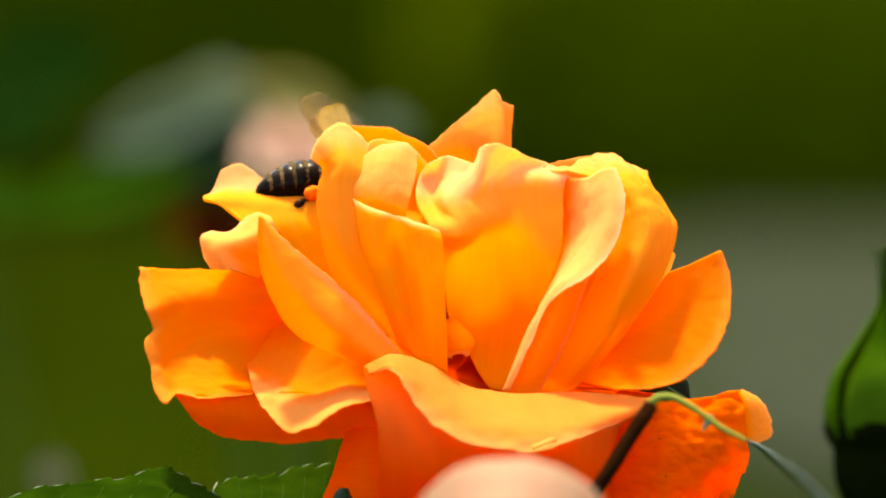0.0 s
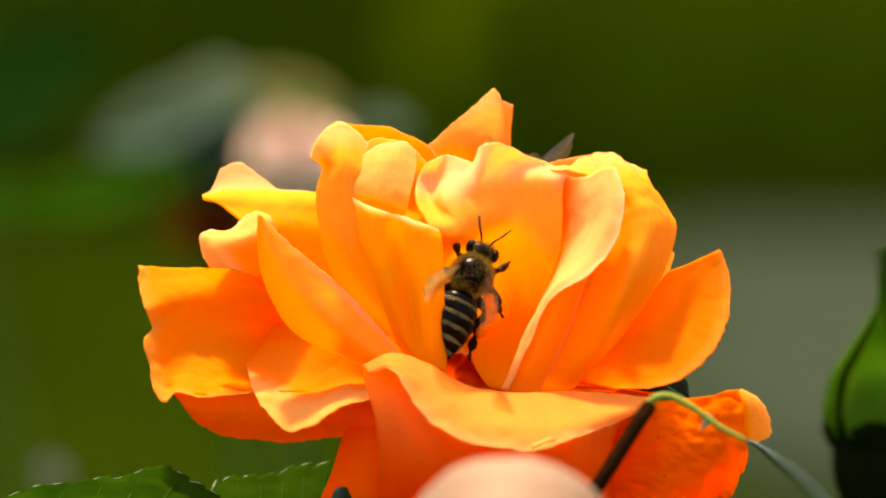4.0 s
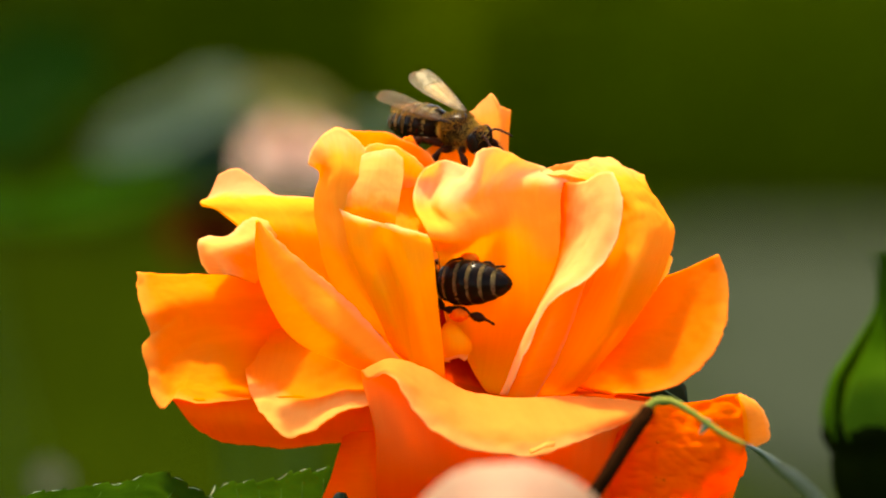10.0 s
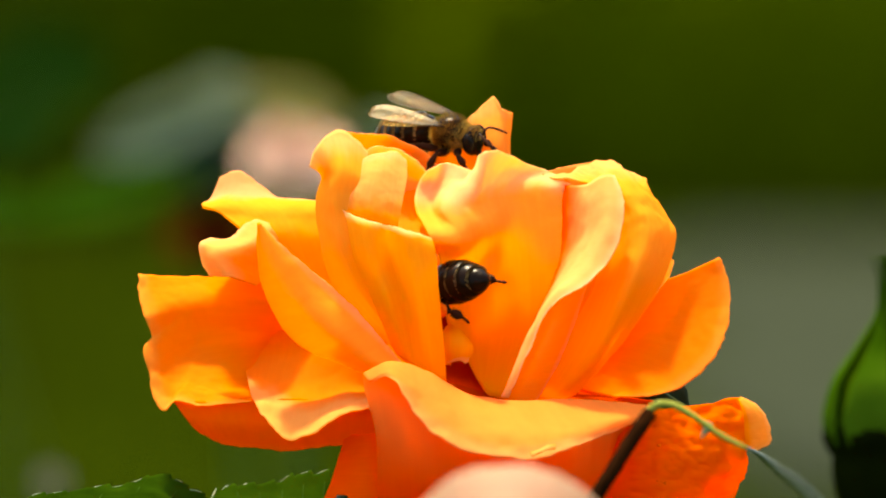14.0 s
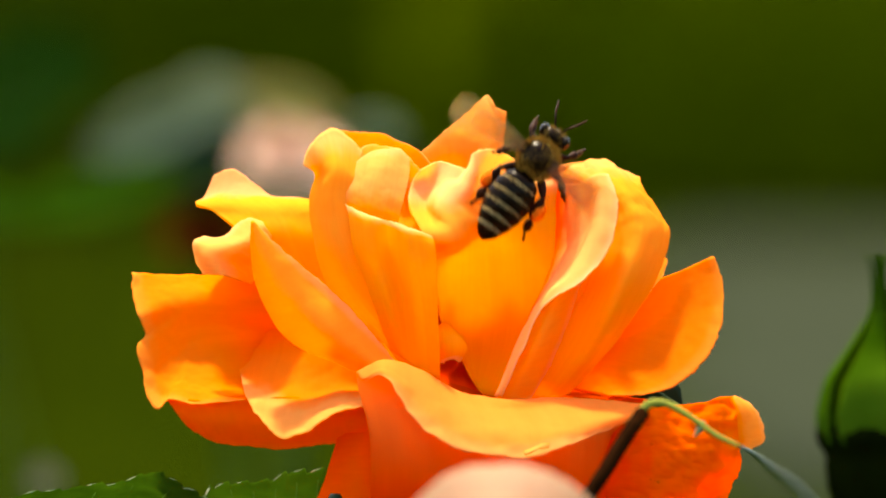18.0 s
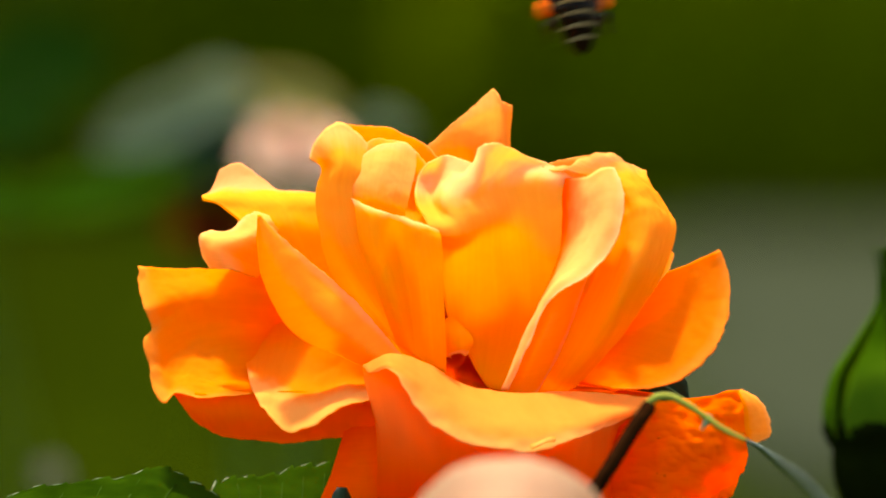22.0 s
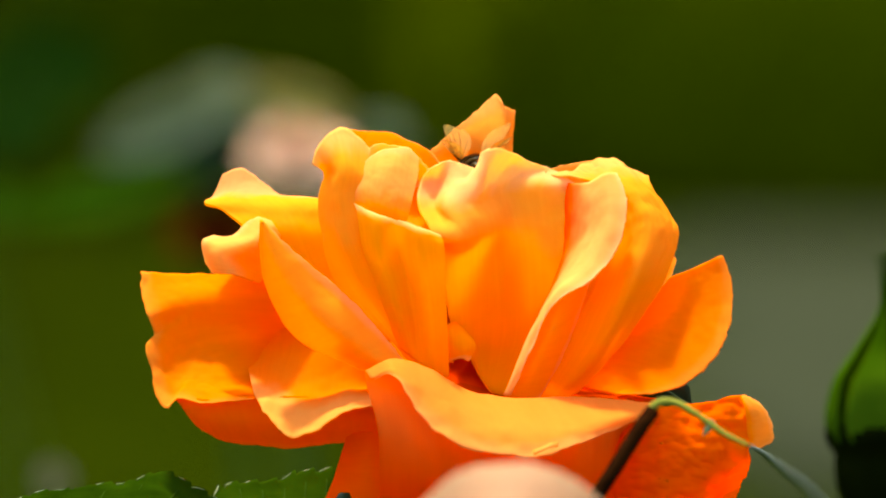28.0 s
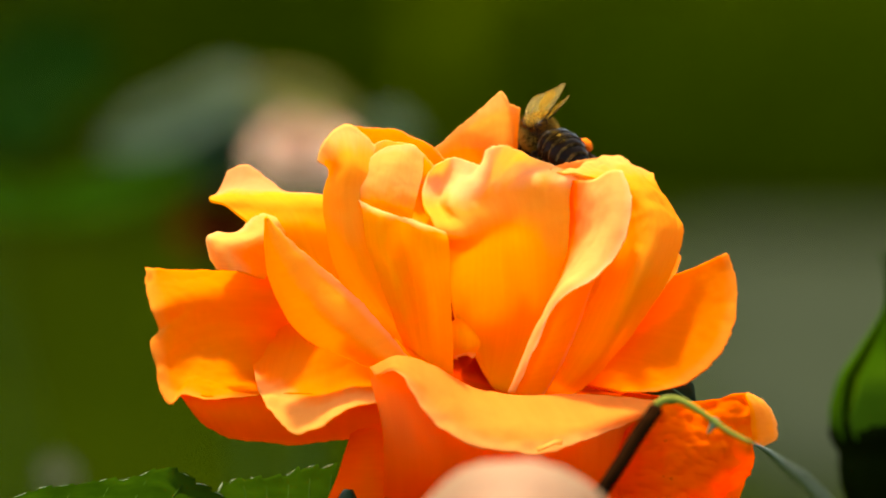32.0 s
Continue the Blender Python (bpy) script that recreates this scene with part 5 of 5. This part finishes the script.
    second = (
        (0, (8.9, 13, -1.3), (-0.3, 0.9, 0.2), (0, -0.3, 1), 0), (2.3, (9.3, 14, 2.2), (-0.2, 0.9, 0.2), (0, -0.3, 1), 0.5),
        (2.9, (9.6, 15, 6.2), (0, 0.95, 0.2), (0, -0.2, 0.95), 0.3), (3, (9.9, 15, 8.8), (0.05, 0.9, 0.4), (0, -0.4, 0.9), (40, 60, 30)),
        (3.1, (10.7, 15, 12), (0.05, 0.88, 0.45), (0, -0.4, 0.9), (40, 55, 30)), (3.2, (11.8, 15, 12.6), (0.05, 0.85, 0.5), (0, -0.5, 0.85), (45, 55, 30)),
        (3.3, (12.8, 15, 13), (0, 0.82, 0.55), (0, -0.5, 0.85), (40, 55, 30)), (3.5, (11, 15, 12.2), (0, 0.87, 0.48), (0, -0.45, 0.9), (45, 50, 35)),
        (4.5, (9.1, 15, 1), (-0.3, 0.8, 0.3), (0, -0.3, 0.9), 0.5), (5.8, (6.1, 13, -3.8), (-0.9, 0.4, 0), (0, -0.3, 1), 0),
        (6.9, (0.7, 11, 4.8), (-0.5, 0.8, 0.2), (0, -0.3, 1), 0.3), (7.2, (0.2, 9, 12.1), (0.1, 0.95, 0.2), (0, -0.25, 1), 0.5),
        (7.4, (-1.2, 8, 13.2), (0.2, 0.95, 0.2), (0, -0.25, 1), (25, 70, 30)), (7.6, (-1.4, 8, 11.7), (-0.3, 0.9, 0), (0, -0.15, 1), (20, 80, 20)),
        (7.8, (-3.9, 8, 8.8), (-0.98, 0.1, -0.15), (0, -0.15, 1), (10, 82, 0)), (8, (-4.2, 8, 7.9), (-0.98, 0.1, -0.2), (0, -0.15, 1), (8, 84, 0)),
        (8.5, (-2.7, 8, 8.7), (-0.6, 0.7, 0), (0, -0.2, 1), 0.3), (8.8, (-2.5, 8, 10.6), (0.3, 0.9, 0.05), (0, -0.2, 1), 0),
        (9, (-2.1, 8, 9.9), (0.75, 0.4, 0.05), (0, -0.3, 1), 0), (9.2, (-2.4, 8, 13), (0.92, -0.3, -0.05), (0, -0.35, 0.95), (25, 50, 40)),
        (9.4, (-1.2, 8, 13.4), (0.7, -0.6, -0.3), (0.2, -0.5, 0.85), (25, 50, 40)), (10, (0.8, 8, 13.3), (0.74, -0.58, -0.2), (0.1, -0.55, 0.8), (24, 16, 0)),
        (11, (0.6, 8, 13.2), (0.65, -0.65, -0.34), (0.15, -0.55, 0.75), (22, 20, 0)),
        (12, (0.8, 8, 13.4), (0.72, -0.65, -0.2), (0.15, -0.6, 0.75), (24, 14, 0)), (13, (0.8, 8, 12.9), (0.88, -0.42, -0.06), (0.05, -0.4, 0.9), (7, 14, 5)),
        (14, (-0.3, 7, 13.1), (0.82, -0.52, -0.1), (0.05, -0.5, 0.85), (17, 8, -5)), (14.3, (-1.2, 7, 12.5), (0.85, -0.35, -0.35), (0.25, -0.45, 0.85), 0.3),
        (14.5, (-0.7, 7, 12.2), (0.6, -0.5, -0.6), (0.4, -0.5, 0.75), 1), (15.3, (-0.9, 7, 9.4), (0.6, 0.2, -0.75), (0.4, -0.5, 0.75), 0.3),
        (16.3, (5, 13, -2.2), (0.5, 0.4, -0.6), (0.4, -0.5, 0.75), 0), (26, (4.1, 13, -2.6), (0.2, 0.4, -0.8), (0.2, -0.7, 0.7), 0),
        (27.5, (3.3, 10, 8.1), (-0.1, 0.97, -0.05), (-0.1, -0.2, 0.95), (22, 22, 20)),
        (28, (3.2, 10, 8.3), (-0.1, 0.97, -0.05), (0, -0.2, 0.95), (20, 26, 20)), (28.3, (3.2, 10, 8.2), (0, 0.96, -0.05), (0, -0.2, 0.95), (22, 28, 25)),
        (28.6, (3.3, 10, 8.4), (0.35, 0.9, -0.05), (0, -0.25, 0.95), (24, 30, 45)), (29, (4.3, 9, 8.6), (0.62, 0.7, -0.05), (0, -0.3, 0.95), (26, 20, 40)),
        (29.3, (3, 9, 9), (0.85, 0.2, 0.05), (-0.1, -0.4, 0.9), (20, 22, 30)), (29.6, (4.1, 8, 9.5), (0.95, 0.1, 0.15), (-0.15, -0.4, 0.9), (14, 24, 10)),
        (29.8, (4.7, 7, 9.9), (0.97, 0, 0.1), (-0.1, -0.5, 0.85), (8, 6, -10)), (30, (6.5, 7, 10.8), (0.94, -0.1, 0.3), (-0.15, -0.5, 0.85), (8, 4, -10)),
        (30.3, (7.1, 7, 11.1), (0.95, -0.1, 0.24), (-0.1, -0.5, 0.85), (8, 4, -10)), (30.5, (8.2, 7, 11.1), (0.98, 0.02, -0.05), (0, -0.4, 0.9), (10, 8, -5)),
        (30.7, (9.7, 9, 12), (0.7, 0.65, 0.2), (0, -0.4, 0.9), (25, 25, 20)), (30.9, (11.3, 11, 12.3), (0.2, 0.93, 0.25), (0, -0.35, 0.95), (38, 20, 30)),
        (31, (10.7, 12, 12.6), (0, 0.93, 0.35), (0, -0.35, 0.95), (36, 27, 48)), (31.4, (11.1, 12, 12), (-0.25, 0.88, 0.32), (-0.1, -0.3, 0.95), (26, 48, 15)),
        (31.7, (10.7, 12, 11.7), (-0.42, 0.82, 0.3), (-0.25, -0.3, 0.9), (10, 47, 0)),
        (32, (10.5, 12, 11.8), (-0.45, 0.8, 0.3), (-0.3, -0.3, 0.9), (10, 45, 0)),
    )
    for body, wings, rows, size in ((bee_one, wings_one, first, BEE_ONE), (bee_two, wings_two, second, BEE_TWO)):
        walk(body, [(t, facing(p, h, b)) for t, p, h, b, w in rows])
        for wing, side, fore in wings:
            walk(wing, wing_rows(rows, side, fore, size))
    # the petals that the feeding bee leans on tip over about their feet
    foot = Vector((0, -12 * MM, -13.5 * MM))
    for leaf, push in ((middle_front, 3.6), (middle_inner, 3.0)):
        walk(leaf, [(t, Matrix.Translation(foot) @ pose(0, 0, 0, 0, -push * d, 0) @ Matrix.Translation(-foot))
                    for t, d in ((0, 0), (6.4, 0), (7.0, 0.5), (8, 1.0), (12, 0.9), (14, 0.8), (16.4, 0.5), (17.4, 0), (32, 0))])


motions()
